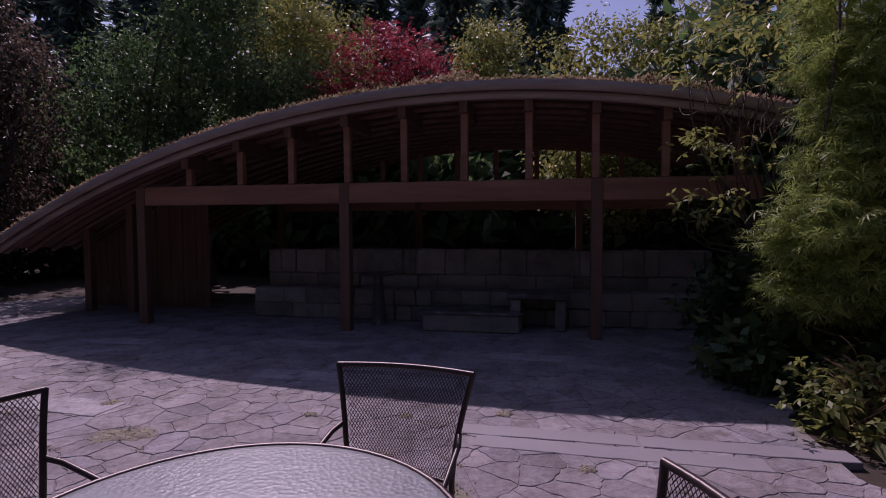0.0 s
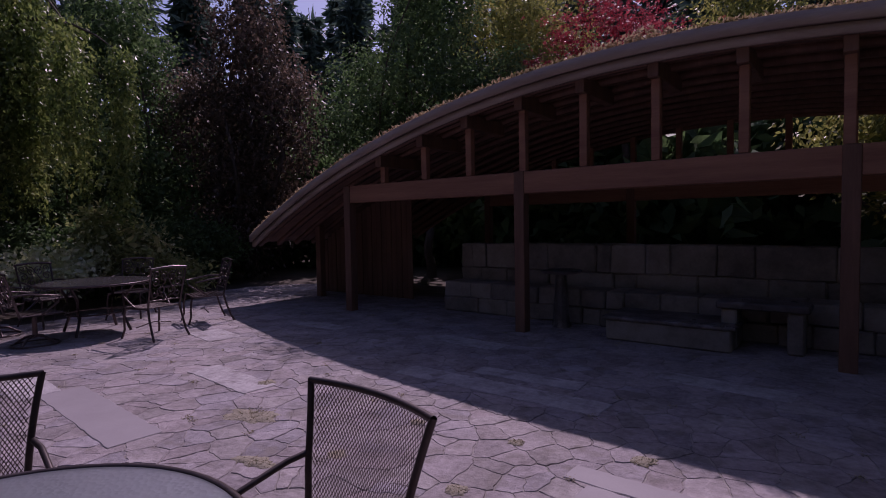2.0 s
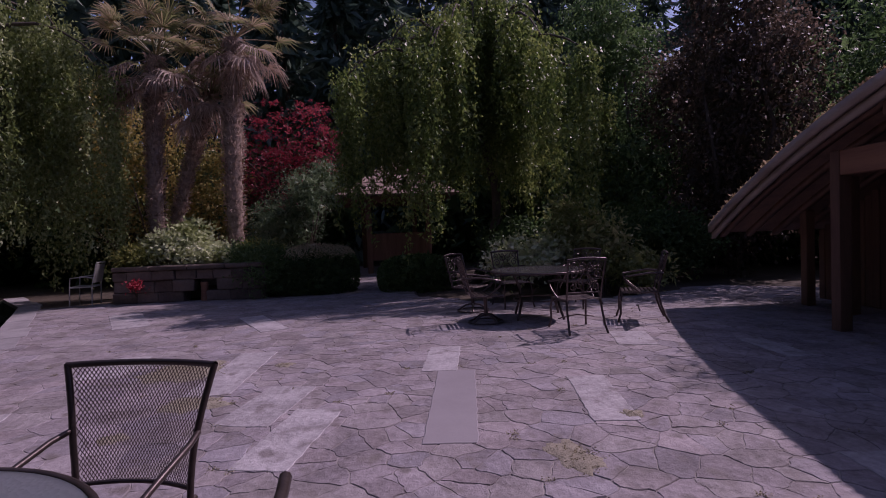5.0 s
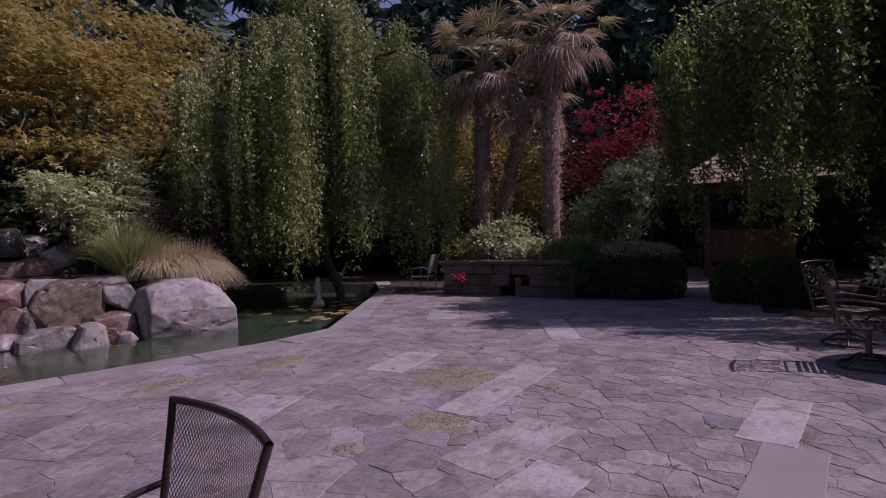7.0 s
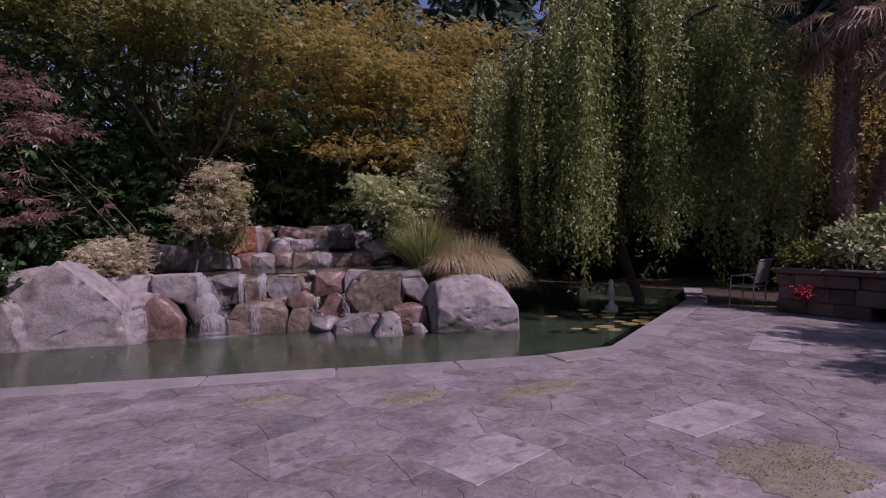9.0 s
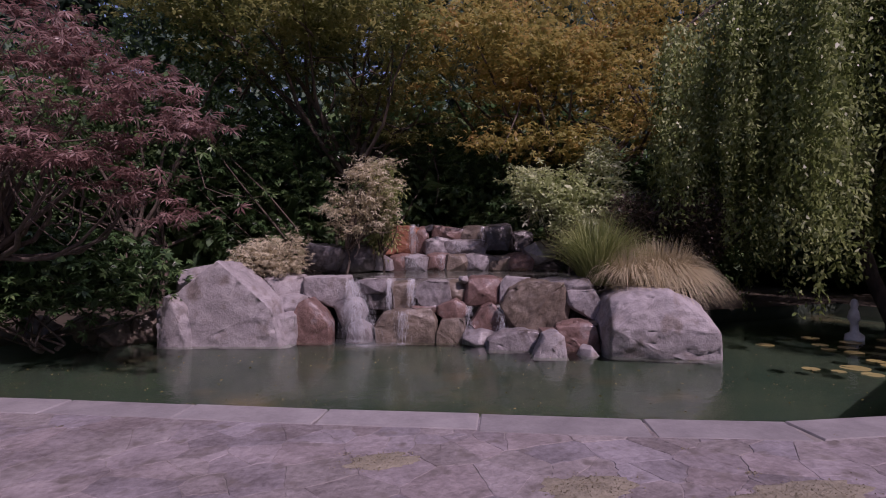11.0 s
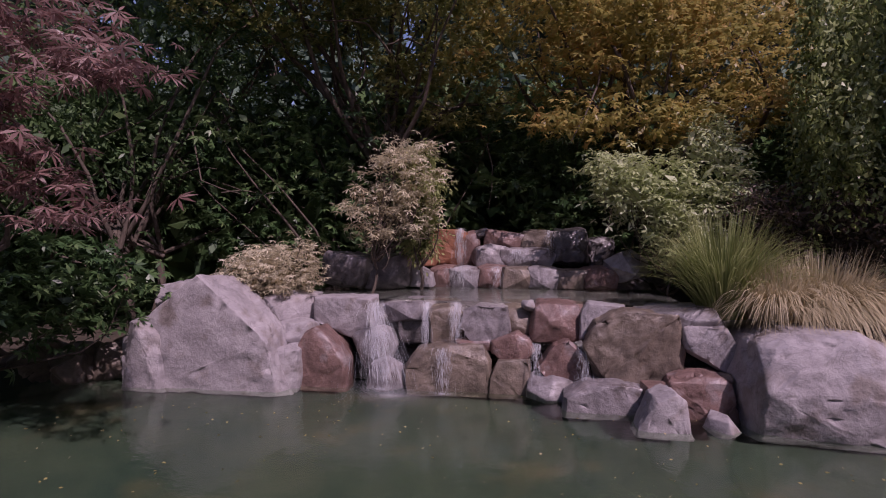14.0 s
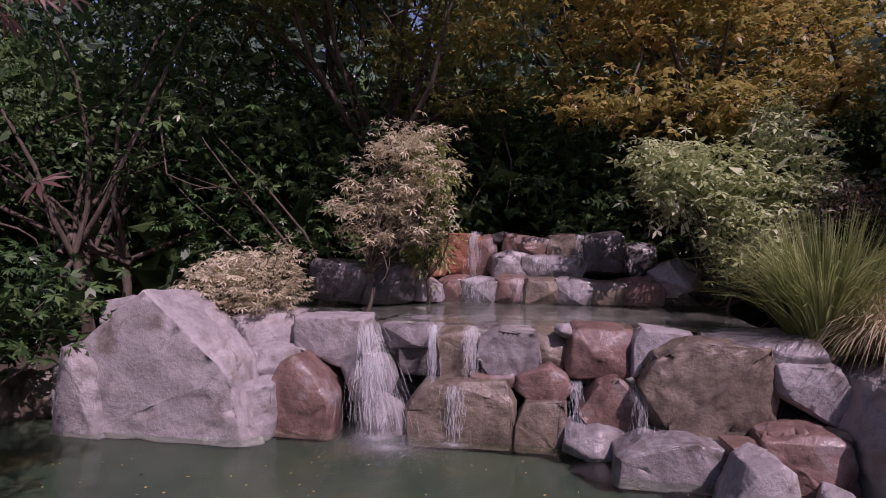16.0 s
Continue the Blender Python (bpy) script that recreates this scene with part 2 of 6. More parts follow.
G_DRY = foliage("leaf_dry", [(0.38, 0.33, 0.20), (0.62, 0.55, 0.38), (0.78, 0.72, 0.55)], 0.7, 0.35)
G_STRAW = foliage("grass_straw_and_hedge_light", [(0.40, 0.335, 0.20), (0.60, 0.52, 0.34), (0.76, 0.68, 0.49)], 0.5, 0.4)
G_GRASS = foliage("grass_green", [(0.16, 0.21, 0.06), (0.33, 0.38, 0.14), (0.58, 0.56, 0.28)], 0.45, 0.42)
G_CONIFER = foliage("needle", [(0.045, 0.088, 0.072), (0.105, 0.17, 0.125), (0.20, 0.285, 0.20)], 0.6, 0.3)
G_FEATHER = foliage("needle_bright", [(0.13, 0.20, 0.045), (0.31, 0.40, 0.10), (0.56, 0.62, 0.18)], 0.5, 0.5)
G_PALM = foliage("palm_blade", [(0.101, 0.130, 0.050), (0.230, 0.245, 0.101), (0.432, 0.346, 0.202), (0.56, 0.43, 0.33)], 0.42, 0.42)
G_PALM_DEAD = foliage("palm_blade_dry", [(0.22, 0.15, 0.105), (0.44, 0.315, 0.245), (0.62, 0.49, 0.41)], 0.6, 0.35)
BLOOM = foliage("white_bloom", [(0.45, 0.40, 0.38), (0.62, 0.58, 0.55), (0.72, 0.70, 0.68)], 0.6, 0.3)
BLOOM_RED = foliage("red_bloom", [(0.40, 0.03, 0.05), (0.60, 0.08, 0.10), (0.70, 0.25, 0.26)], 0.6, 0.3)
LILY = foliage("lily_pad", [(0.20, 0.17, 0.05), (0.34, 0.27, 0.09), (0.42, 0.36, 0.15)], 0.35, 0.1)


def water_material(name, tint, rough, waves):
    m = bpy.data.materials.new(name)
    m.use_nodes = True
    nt = m.node_tree
    b = nt.nodes["Principled BSDF"]
    b.inputs["Base Color"].default_value = rgb(tint)
    b.inputs["Roughness"].default_value, b.inputs["IOR"].default_value, b.inputs["Transmission Weight"].default_value = rough, 1.33, 1.0
    g = nt.nodes.new("ShaderNodeNewGeometry")
    total = None
    for scale, weight in ((waves, 0.7), (waves * 4.5, 0.3)):
        n = nt.nodes.new("ShaderNodeTexNoise")
        n.inputs["Scale"].default_value, n.inputs["Detail"].default_value, n.inputs["Distortion"].default_value = scale, 3.0, 0.6
        nt.links.new(g.outputs["Position"], n.inputs["Vector"])
        k = nt.nodes.new("ShaderNodeMath")
        k.operation = "MULTIPLY_ADD"
        k.inputs[1].default_value = weight
        nt.links.new(n.outputs["Fac"], k.inputs[0])
        if total:
            nt.links.new(total, k.inputs[2])
        total = k.outputs[0]
    bp = nt.nodes.new("ShaderNodeBump")
    bp.inputs["Strength"].default_value, bp.inputs["Distance"].default_value = 0.26, 0.03
    nt.links.new(total, bp.inputs["Height"])
    nt.links.new(bp.outputs[0], b.inputs["Normal"])
    return m


WATER = water_material("pond_water", (0.50, 0.66, 0.52), 0.03, 4.0)
FALL = bpy.data.materials.new("white_water")
FALL.use_nodes = True
ft = FALL.node_tree
fb = ft.nodes["Principled BSDF"]
fb.inputs["Base Color"].default_value, fb.inputs["Roughness"].default_value = (0.86, 0.87, 0.90, 1), 0.12
fm, fc = ft.nodes.new("ShaderNodeMixShader"), ft.nodes.new("ShaderNodeBsdfTransparent")
fm.inputs[0].default_value = 0.58
ft.links.new(fb.outputs[0], fm.inputs[1])
ft.links.new(fc.outputs[0], fm.inputs[2])
ft.links.new(fm.outputs[0], ft.nodes["Material Output"].inputs[0])

# ---- mesh helpers ----
def mesh_arrays(name, verts, faces, material, smooth=False):
    """A mesh from numpy arrays; every face has the same number of corners."""
    me = bpy.data.meshes.new(name)
    verts = np.asarray(verts, np.float32)
    faces = np.asarray(faces, np.int32)
    k = faces.shape[1]
    me.vertices.add(len(verts))
    me.vertices.foreach_set("co", verts.ravel())
    me.loops.add(faces.size)
    me.loops.foreach_set("vertex_index", faces.ravel())
    me.polygons.add(len(faces))
    me.polygons.foreach_set("loop_start", np.arange(0, faces.size, k, dtype=np.int32))
    if smooth:
        me.polygons.foreach_set("use_smooth", np.ones(len(faces), bool))
    me.update(calc_edges=True)
    me.materials.append(material)
    return me


def attach(ob, parent):
    if parent:
        ob.parent = parent
    return ob


def part_data(name, me, parent=None, label=""):
    ob = attach(new(name, me), parent)
    return tagged(ob, label) if label else ob


def part(name, bm, material, parent=None, label="", smooth=False):
    """Links a bmesh as one mesh object under a thing or a part."""
    me = bpy.data.meshes.new(name)
    bm.to_mesh(me)
    bm.free()
    me.materials.append(material)
    if smooth:
        me.polygons.foreach_set("use_smooth", np.ones(len(me.polygons), bool))
    return part_data(name, me, parent, label)


def thing(name, label, category, group="", kind="", at=None):
    ob = new(name)
    if at is not None:
        ob.matrix_basis = at
    return tagged(ob, label, category, group, kind)


def box(bm, m, sx, sy, sz, bevel=0.0):
    """A box of that size round the pose m."""
    made = bmesh.ops.create_cube(bm, size=1.0, matrix=m @ Matrix.Diagonal((sx, sy, sz, 1)))
    if bevel:
        edges = list({e for v in made["verts"] for e in v.link_edges})
        bmesh.ops.bevel(bm, geom=edges, offset=bevel, segments=1, affect="EDGES")
    return bm


def box_part(name, m, sx, sy, sz, material, parent=None, label="", bevel=0.008):
    return part(name, box(bmesh.new(), m, sx, sy, sz, bevel), material, parent, label)


def tube_arrays(points, radii, sides=6, close=True):
    """A tapered tube along a list of points."""
    pts = np.array([tuple(p) for p in points], float)
    n = len(pts)
    rad = np.broadcast_to(np.asarray(radii, float), (n,))
    tan = np.gradient(pts, axis=0)
    tan /= np.linalg.norm(tan, axis=1)[:, None] + 1e-9
    up = np.array([0.0, 0.0, 1.0]) if abs(tan[0][2]) < 0.9 else np.array([1.0, 0.0, 0.0])
    side = np.cross(tan, up)
    side /= np.linalg.norm(side, axis=1)[:, None] + 1e-9
    top = np.cross(side, tan)
    a = np.linspace(0, 2 * math.pi, sides, endpoint=False)
    ring = pts[:, None] + rad[:, None, None] * (np.cos(a)[None, :, None] * side[:, None] + np.sin(a)[None, :, None] * top[:, None])
    i = np.arange(n - 1)[:, None] * sides
    j = np.arange(sides)[None]
    j2 = (j + 1) % sides
    faces = np.stack([i + j, i + j2, i + sides + j2, i + sides + j], -1).reshape(-1, 4)
    return ring.reshape(-1, 3), faces


def join_arrays(pieces):
    vs, fs, k = [], [], 0
    for v, f in pieces:
        vs.append(np.asarray(v))
        fs.append(np.asarray(f) + k)
        k += len(v)
    return np.concatenate(vs), np.concatenate(fs)


def tubes(name, pieces, material, parent=None, label=""):
    v, f = join_arrays(pieces)
    return part_data(name, mesh_arrays(name, v, f, material, True), parent, label)


def unit(a):
    return a / (np.linalg.norm(a, axis=-1, keepdims=True) + 1e-9)


def leaf_arrays(rng, centres, ways, length, width, cup=0.25):
    """Diamond leaves at centres that point along ways, folded a little along the middle."""
    n = len(centres)
    d = unit(ways)
    s = unit(np.cross(d, rng.normal(size=(n, 3))))
    up = np.cross(s, d)
    ln = length * rng.uniform(0.6, 1.3, (n, 1))
    wd = width * rng.uniform(0.7, 1.3, (n, 1))
    base = centres
    tip = centres + d * ln
    mid = centres + d * ln * 0.45
    v = np.stack([base, mid + s * wd * 0.5 + up * wd * cup, tip - up * ln * 0.12, mid - s * wd * 0.5 + up * wd * cup], 1).reshape(-1, 3)
    f = np.arange(4 * n).reshape(-1, 4)
    return v, f


def star_arrays(rng, centres, ways, length, width, blades=6, arc=4.2):
    """Whorls: blades that fan out round each centre, as a maple leaf's lobes or a rhododendron's rosette."""
    n = len(centres)
    d = unit(ways)
    up = unit(np.array([0, 0, 1.0]) + rng.normal(size=(n, 3)) * 0.45)
    d = unit(d - up * (d * up).sum(1, keepdims=True))
    s = np.cross(up, d)
    size = rng.uniform(0.65, 1.25, (n, 1))
    out = []
    for j in range(blades):
        g = (j / max(1, blades - 1) - 0.5) * arc + rng.normal(size=(n, 1)) * 0.12
        w = d * np.cos(g) + s * np.sin(g)
        side = np.cross(up, w)
        ln = length * size * (1 - 0.25 * np.abs(g) / arc)
        wd = width * size
        drop = up * ln * (0.22 + rng.random((n, 1)) * 0.2)
        out.append(np.stack([centres, centres + w * ln * 0.5 + side * wd * 0.5 - drop * 0.25, centres + w * ln - drop, centres + w * ln * 0.5 - side * wd * 0.5 - drop * 0.25], 1))
    v = np.stack(out, 1).reshape(-1, 3)
    return v, np.arange(len(v)).reshape(-1, 4)


def clumps(rng, spots, radius, per, flat=0.7, hang=0.3):
    """Leaf places round each spot, with the way that each leaf points: outward and a little down."""
    n = len(spots)
    off = rng.normal(size=(n, per, 3)) * np.array([1, 1, flat]) * 0.5
    rad = np.asarray(radius)
    rad = rad if rad.ndim == 0 else rad[:, None, None]
    c = spots[:, None] + off * rad
    w = off + rng.normal(size=off.shape) * 0.45 - np.array([0, 0, hang])
    return c.reshape(-1, 3), w.reshape(-1, 3)


def in_blob(rng, n, blobs, skin=0.55):
    """Places in a set of ellipsoids (x, y, z, rx, ry, rz), mostly near their skin."""
    b = np.array(blobs, float)
    wts = b[:, 3] * b[:, 4] + b[:, 3] * b[:, 5]
    k = rng.choice(len(b), n, p=wts / wts.sum())
    d = unit(rng.normal(size=(n, 3)))
    r = rng.uniform(skin, 1.08, (n, 1)) ** 0.7
    return b[k, :3] + d * r * b[k, 3:]


def limb(rng, a, b, r0, r1, bend=0.12, n=6, sides=6):
    a, b = np.array(a, float), np.array(b, float)
    t = np.linspace(0, 1, n)[:, None]
    ln = np.linalg.norm(b - a)
    p = a + (b - a) * t + np.sin(t * math.pi) * rng.normal(size=3) * bend * ln + np.sin(t * 9 + rng.uniform(0, 6)) * rng.normal(size=3) * 0.02 * ln
    return tube_arrays(p, np.linspace(r0, r1, n), sides)


def broadleaf(name, label, category, base, blobs, material, seed, spots=260, per=36, clump=0.45, leaf=(0.10, 0.05), trunk=0.12, limbs=9, flat=0.6, hang=0.35, skin=0.5, stems=1, group="", bark=None, dense=None, star=0):
    """A tree or shrub: tapered trunk, limbs that reach into the crown, and a crown of leaf clumps."""
    rng = np.random.default_rng(seed)
    dense = spots * 5 if dense is None else dense
    root = thing(name, label, category, group, at=Matrix.Translation(base))
    loc = np.array(blobs, float)
    loc[:, :3] -= np.array(base)
    ends = in_blob(rng, limbs, loc, 0.2)
    centre = loc[:, :3].mean(0)
    pieces = []
    for s in range(stems):
        foot = np.array([rng.normal() * 0.12 * (stems > 1), rng.normal() * 0.12 * (stems > 1), -0.05])
        fork = np.array([centre[0] * 0.35, centre[1] * 0.35, max(0.12, (loc[:, 2] - loc[:, 5]).min() * 0.85)]) + foot * 2
        pieces.append(limb(rng, foot, fork, trunk, trunk * 0.7, 0.05, 8, 8))
        for e in ends[s::stems]:
            pieces.append(limb(rng, fork, e, trunk * 0.55, trunk * 0.08, 0.12))
            for q in range(2):
                m = fork + (e - fork) * rng.uniform(0.4, 0.8)
                pieces.append(limb(rng, m, m + rng.normal(size=3) * 0.35 * clump * 3, trunk * 0.2, 0.006, 0.1, 5, 5))
    tubes("trunk", pieces, bark or BARK, root)
    sp = in_blob(rng, spots, loc, skin)
    sp = sp[sp[:, 2] > 0.02]
    c, w = clumps(rng, sp, clump * rng.uniform(0.5, 1.3, len(sp)), per, flat, hang)
    keep = c[:, 2] > 0.0
    v, f = star_arrays(rng, c[keep], w[keep], *leaf, star) if star else leaf_arrays(rng, c[keep], w[keep], *leaf)
    part_data("crown", mesh_arrays("crown", v, f, material), root)
    if dense:
        inner = in_blob(rng, int(dense), loc * np.array([1, 1, 1, 0.8, 0.8, 0.8]), 0.1)
        inner = inner[inner[:, 2] > 0.05]
        v, f = leaf_arrays(rng, inner, rng.normal(size=inner.shape) - np.array([0, 0, 0.3]), leaf[0] * 2.0, max(leaf[1], leaf[0] * 0.4) * 2.0)
        part_data("inner_foliage", mesh_arrays("inner_foliage", v, f, material), root)
    return root


def weeping(name, label, base, top, radius, drop, material, seed, strands=420, lift=0.0, leaf=(0.105, 0.05), squash=(1.0, 1.0), core=0.6):
    """A weeping tree: arching limbs in a dome and hanging strands of leaves."""
    rng = np.random.default_rng(seed)
    root = thing(name, label, "tree", "weeping trees", at=Matrix.Translation(base))
    pieces = [limb(rng, (0, 0, -0.1), (0.2, 0.1, top * 0.72), 0.15, 0.10, 0.06, 8, 9)]
    heads = []
    for k in range(30):
        a = k * 2.4 + rng.uniform(-0.3, 0.3)
        share = (0.35, 0.7, 1.0)[k % 3] * rng.uniform(0.85, 1.0)
        rr = radius * share
        hub = np.array([0.2, 0.1, top * rng.uniform(0.55, 0.72)])
        h = top * (1.0 - 0.20 * share ** 2) * rng.uniform(0.95, 1.0)
        t = np.linspace(0, 1, 9)[:, None]
        out = np.array([math.cos(a) * squash[0], math.sin(a) * squash[1], 0])
        p = hub + out * rr * t + np.array([0, 0, 1]) * ((h - hub[2]) * np.sin(t * 2.2) / 0.95 - 0.10 * t ** 3 * top * share)
        pieces.append(tube_arrays(p, np.linspace(0.08, 0.012, 9), 6))
        heads.append(p)
    tubes("trunk", pieces, BARK, root)
    cs, ws = [], []
    # each limb carries a few bunches of strands, with gaps between the curtains
    knots = []
    for p in heads:
        for q in (8, 6, 4):
            knots.append((p[q] + rng.normal(size=3) * np.array([0.12, 0.12, 0.06]), rng.uniform(0.58, 1.0)))
    for k in range(strands):
        knot, reach = knots[int(len(knots) * rng.random())]
        q = knot + rng.normal(size=3) * np.array([0.17, 0.17, 0.10])
        edge = min(1.0, math.hypot(q[0], q[1]) / radius)
        low = drop * (0.15 + 1.6 * rng.random() ** 1.5) + lift * min(1.0, max(0.0, (0.2 - q[1]) / 0.7))
        ln = max(0.4, q[2] - low) * reach * rng.uniform(0.6, 1.0) * (core + (1 - core) * edge)
        n = int(ln / 0.032)
        t = rng.random(n)
        sway = rng.normal(size=2) * 0.07
        line = np.stack([q[0] + sway[0] * t * ln * 0.5 + 0.05 * np.sin(t * 7 + k), q[1] + sway[1] * t * ln * 0.5 + 0.05 * np.cos(t * 6 + k), q[2] - t * ln], 1)
        cs.append(line + rng.normal(size=(n, 3)) * np.array([0.05, 0.05, 0.03]))
        ws.append(rng.normal(size=(n, 3)) * 0.55 - np.array([0, 0, 0.8]))
    c, w = np.concatenate(cs), np.concatenate(ws)
    v, f = leaf_arrays(rng, c, w, *leaf)
    part_data("crown", mesh_arrays("crown", v, f, material), root)
    return root


def conifer(name, label, at, height, radius, material, seed, whorls=26, per=8, tuft=13, needle=(1.0, 0.28), low=0.03):
    """A tall conifer: straight trunk, whorls of drooping boughs, each hung with needle tufts."""
    rng = np.random.default_rng(seed)
    root = thing(name, label, "tree", "forest conifers", at=at)
    pieces = [limb(rng, (0, 0, -0.2), (0, 0, height), height * 0.014, 0.02, 0.0, 8, 8)]
    cs, ws = [], []
    for k in range(whorls):
        h = height * (low + (1 - low) * (k + rng.random()) / whorls)
        r = radius * (1 - (h / height) ** 1.3) * rng.uniform(0.65, 1.1) + 0.15
        for j in range(per):
            a = rng.uniform(0, 2 * math.pi)
            out = np.array([math.cos(a), math.sin(a), 0])
            ln = r * rng.uniform(0.6, 1.05)
            t = rng.random((tuft, 1)) ** 0.7
            p = np.array([0, 0, h]) + out * ln * t - np.array([0, 0, 1]) * ln * (0.35 * t ** 1.5)
            side = np.array([-out[1], out[0], 0])
            p = p + side * rng.normal(size=(tuft, 1)) * 0.16 * ln * t + rng.normal(size=(tuft, 3)) * 0.06
            cs.append(p)
            ws.append(out * 0.5 + rng.normal(size=(tuft, 3)) * 0.4 - np.array([0, 0, 0.45]))
            if j < 1:
                tip = np.array([0, 0, h]) + out * ln - np.array([0, 0, ln * 0.35])
                pieces.append(limb(rng, (0, 0, h), tip, 0.03, 0.008, 0.02, 4, 4))
    tubes("trunk", pieces, BARK, root)
    v, f = leaf_arrays(rng, np.concatenate(cs), np.concatenate(ws), *needle)
    part_data("crown", mesh_arrays("crown", v, f, material), root)
    return root


def polygon_sheet(name, outer, z, material, holes=(), parent=None):
    bm = bmesh.new()
    edges = []
    for loop in (outer, *holes):
        vs = [bm.verts.new((x, y, z)) for x, y in loop]
        edges += [bm.edges.new((vs[k], vs[(k + 1) % len(vs)])) for k in range(len(vs))]
    bmesh.ops.triangle_fill(bm, edges=edges, use_beauty=True, use_dissolve=False, normal=(0, 0, 1))
    bmesh.ops.recalc_face_normals(bm, faces=bm.faces)
    if bm.faces and sum(fc.normal.z for fc in bm.faces) < 0:
        bmesh.ops.reverse_faces(bm, faces=bm.faces)
    return part(name, bm, material, parent)

def inside_polygon(x, y, poly):
    hit = False
    j = len(poly) - 1
    for i in range(len(poly)):
        (xi, yi), (xj, yj) = poly[i], poly[j]
        if (yi > y) != (yj > y) and x < (xj - xi) * (y - yi) / (yj - yi) + xi:
            hit = not hit
        j = i
    return hit


# ---- ground and pond ----
POND = [(2.4, -6.0), (0.9, -5.45), (-0.43, -4.9), (-2.83, -3.83), (-4.12, -3.3), (-5.4, -2.75), (-6.5, -2.33), (-7.54, -2.16),
        (-11.5, -3.85), (-13.2, -4.6), (-15.6, -6.2), (-15.2, -8.6), (-10.6, -8.6), (-9.0, -7.9), (-7.65, -7.98), (-0.95, -10.39), (1.0, -9.6), (2.6, -7.8)]
WATER_Z = -0.27
ground = polygon_sheet("ground", [(-400, -400), (400, -400), (400, 400), (-400, 400)], -0.045, SOIL, [POND])
tagged(ground, "dark garden soil under trees and shrubs", "ground", kind="structure")
bm = bmesh.new()
rim = [bm.verts.new((x, y, -0.045)) for x, y in POND]
low = [bm.verts.new((x * 0.97 - 0.2, y * 0.97 - 0.2, -0.75)) for x, y in POND]
for k in range(len(POND)):
    q = (k + 1) % len(POND)
    bm.faces.new((rim[k], rim[q], low[q], low[k]))
bm.faces.new(low)
bed = part("pond_bed", bm, POND_BED)
tagged(bed, "murky green pond bottom with silt", "pond", kind="structure")
water = polygon_sheet("water", POND, WATER_Z, WATER)
tagged(water, "still green pond water with soft ripples", "water", kind="structure")
water.visible_shadow = False

PATIO = [(3.2, -6.3), *[(x, y + 0.02) for x, y in POND[1:9]], (-12.6, -3.9), (-12.9, -2.4), (-12.2, 0.8), (-13.5, 2.2), (-22.0, 1.8), (-22.0, 4.2), (-10.6, 4.2),
         (-8.9, 5.4), (-8.6, 7.6), (-9.4, 10.5), (-7.0, 12.5), (6.5, 10.0), (4.6, 7.5), (2.75, 4.2), (2.5, 3.1), (6.0, 0.0), (6.0, -6.3)]
patio = polygon_sheet("patio_bed", PATIO, -0.0045, MORTAR)
tagged(patio, "grey flagstone terrace laid in crazy paving with sandy joints", "paving", kind="structure")

# ---- pavilion ----
PAV = pose(-1.41, 7.8, 0, 0, 0, math.degrees(math.atan(-0.2)))
PAV_LOW, PAV_HIGH, PAV_BACK = -6.0, 5.75, 5.0


def roof_z(s):
    return 3.44 - 0.0335 * (s - 1.9) ** 2 - (0.012 * max(0.0, -3.6 - s) ** 1.5)


pavilion = thing("pavilion", "open timber garden pavilion with an arched planted roof", "pavilion", at=PAV)


def roof_band(name, d0, d1, t0, t1, material, label="", step=40, s0=PAV_LOW, s1=PAV_HIGH):
    """A bent band of the roof between depths d0 and d1, from t0 to t1 below the roof's upper line."""
    v, f = [], []
    for k in range(step + 1):
        s = s0 + (s1 - s0) * k / step
        z = roof_z(s)
        v += [(s, d0, z - t0), (s, d1, z - t0), (s, d1, z - t1), (s, d0, z - t1)]
        if k:
            a, b = 4 * k - 4, 4 * k
            f += [(a + j, a + (j + 1) % 4, b + (j + 1) % 4, b + j) for j in range(4)]
    f += [(3, 2, 1, 0), (4 * step, 4 * step + 1, 4 * step + 2, 4 * step + 3)]
    return part_data(name, mesh_arrays(name, v, np.array(f), material), pavilion, label)


roof_band("roof_deck", -0.24, PAV_BACK, 0.03, 0.14, TIMBER_DARK)
roof_band("fascia", -0.30, -0.24, 0.0, 0.13, FASCIA, "weathered curved fascia board")
roof_band("fascia", -0.24, -0.18, 0.13, 0.235, FASCIA, "lower curved fascia board")
for k in range(12):
    d = -0.1 + k * 0.44
    roof_band("purlin", d, d + 0.09, 0.14, 0.22, TIMBER_DARK, step=30)
STUDS = [-4.2, -3.36, -2.53, -1.66, -0.83, 0.04, 0.89, 1.75, 2.63, 3.5, 4.37, 5.24]
for row, d in enumerate((0.0, 4.4)):
    for s in STUDS:
        top = roof_z(s) - 0.2
        if s > -3.3 and top > 2.2:
            box_part("stud", pose(s, d, (2.15 + top) / 2), 0.10, 0.10, top - 2.15, TIMBER, pavilion)
        if s > -3.3 and top > 2.3 and row == 0:
            box_part("rafter_block", pose(s, d + 0.35, top - 0.08), 0.12, 1.0, 0.2, TIMBER_DARK, pavilion)
    for s0, s1 in ((-3.34, -0.07), (0.07, 3.45), (3.59, 5.5)):
        box_part("beam", pose((s0 + s1) / 2, d, 2.0), s1 - s0, 0.14, 0.29, TIMBER, pavilion, "reddish timber beam")
    for s in (-3.37, 0.0, 3.52):
        h = 2.148
        box_part("post", pose(s, d - 0.012, h / 2 - 0.01), 0.15, 0.15, h + 0.02, TIMBER_DARK, pavilion)
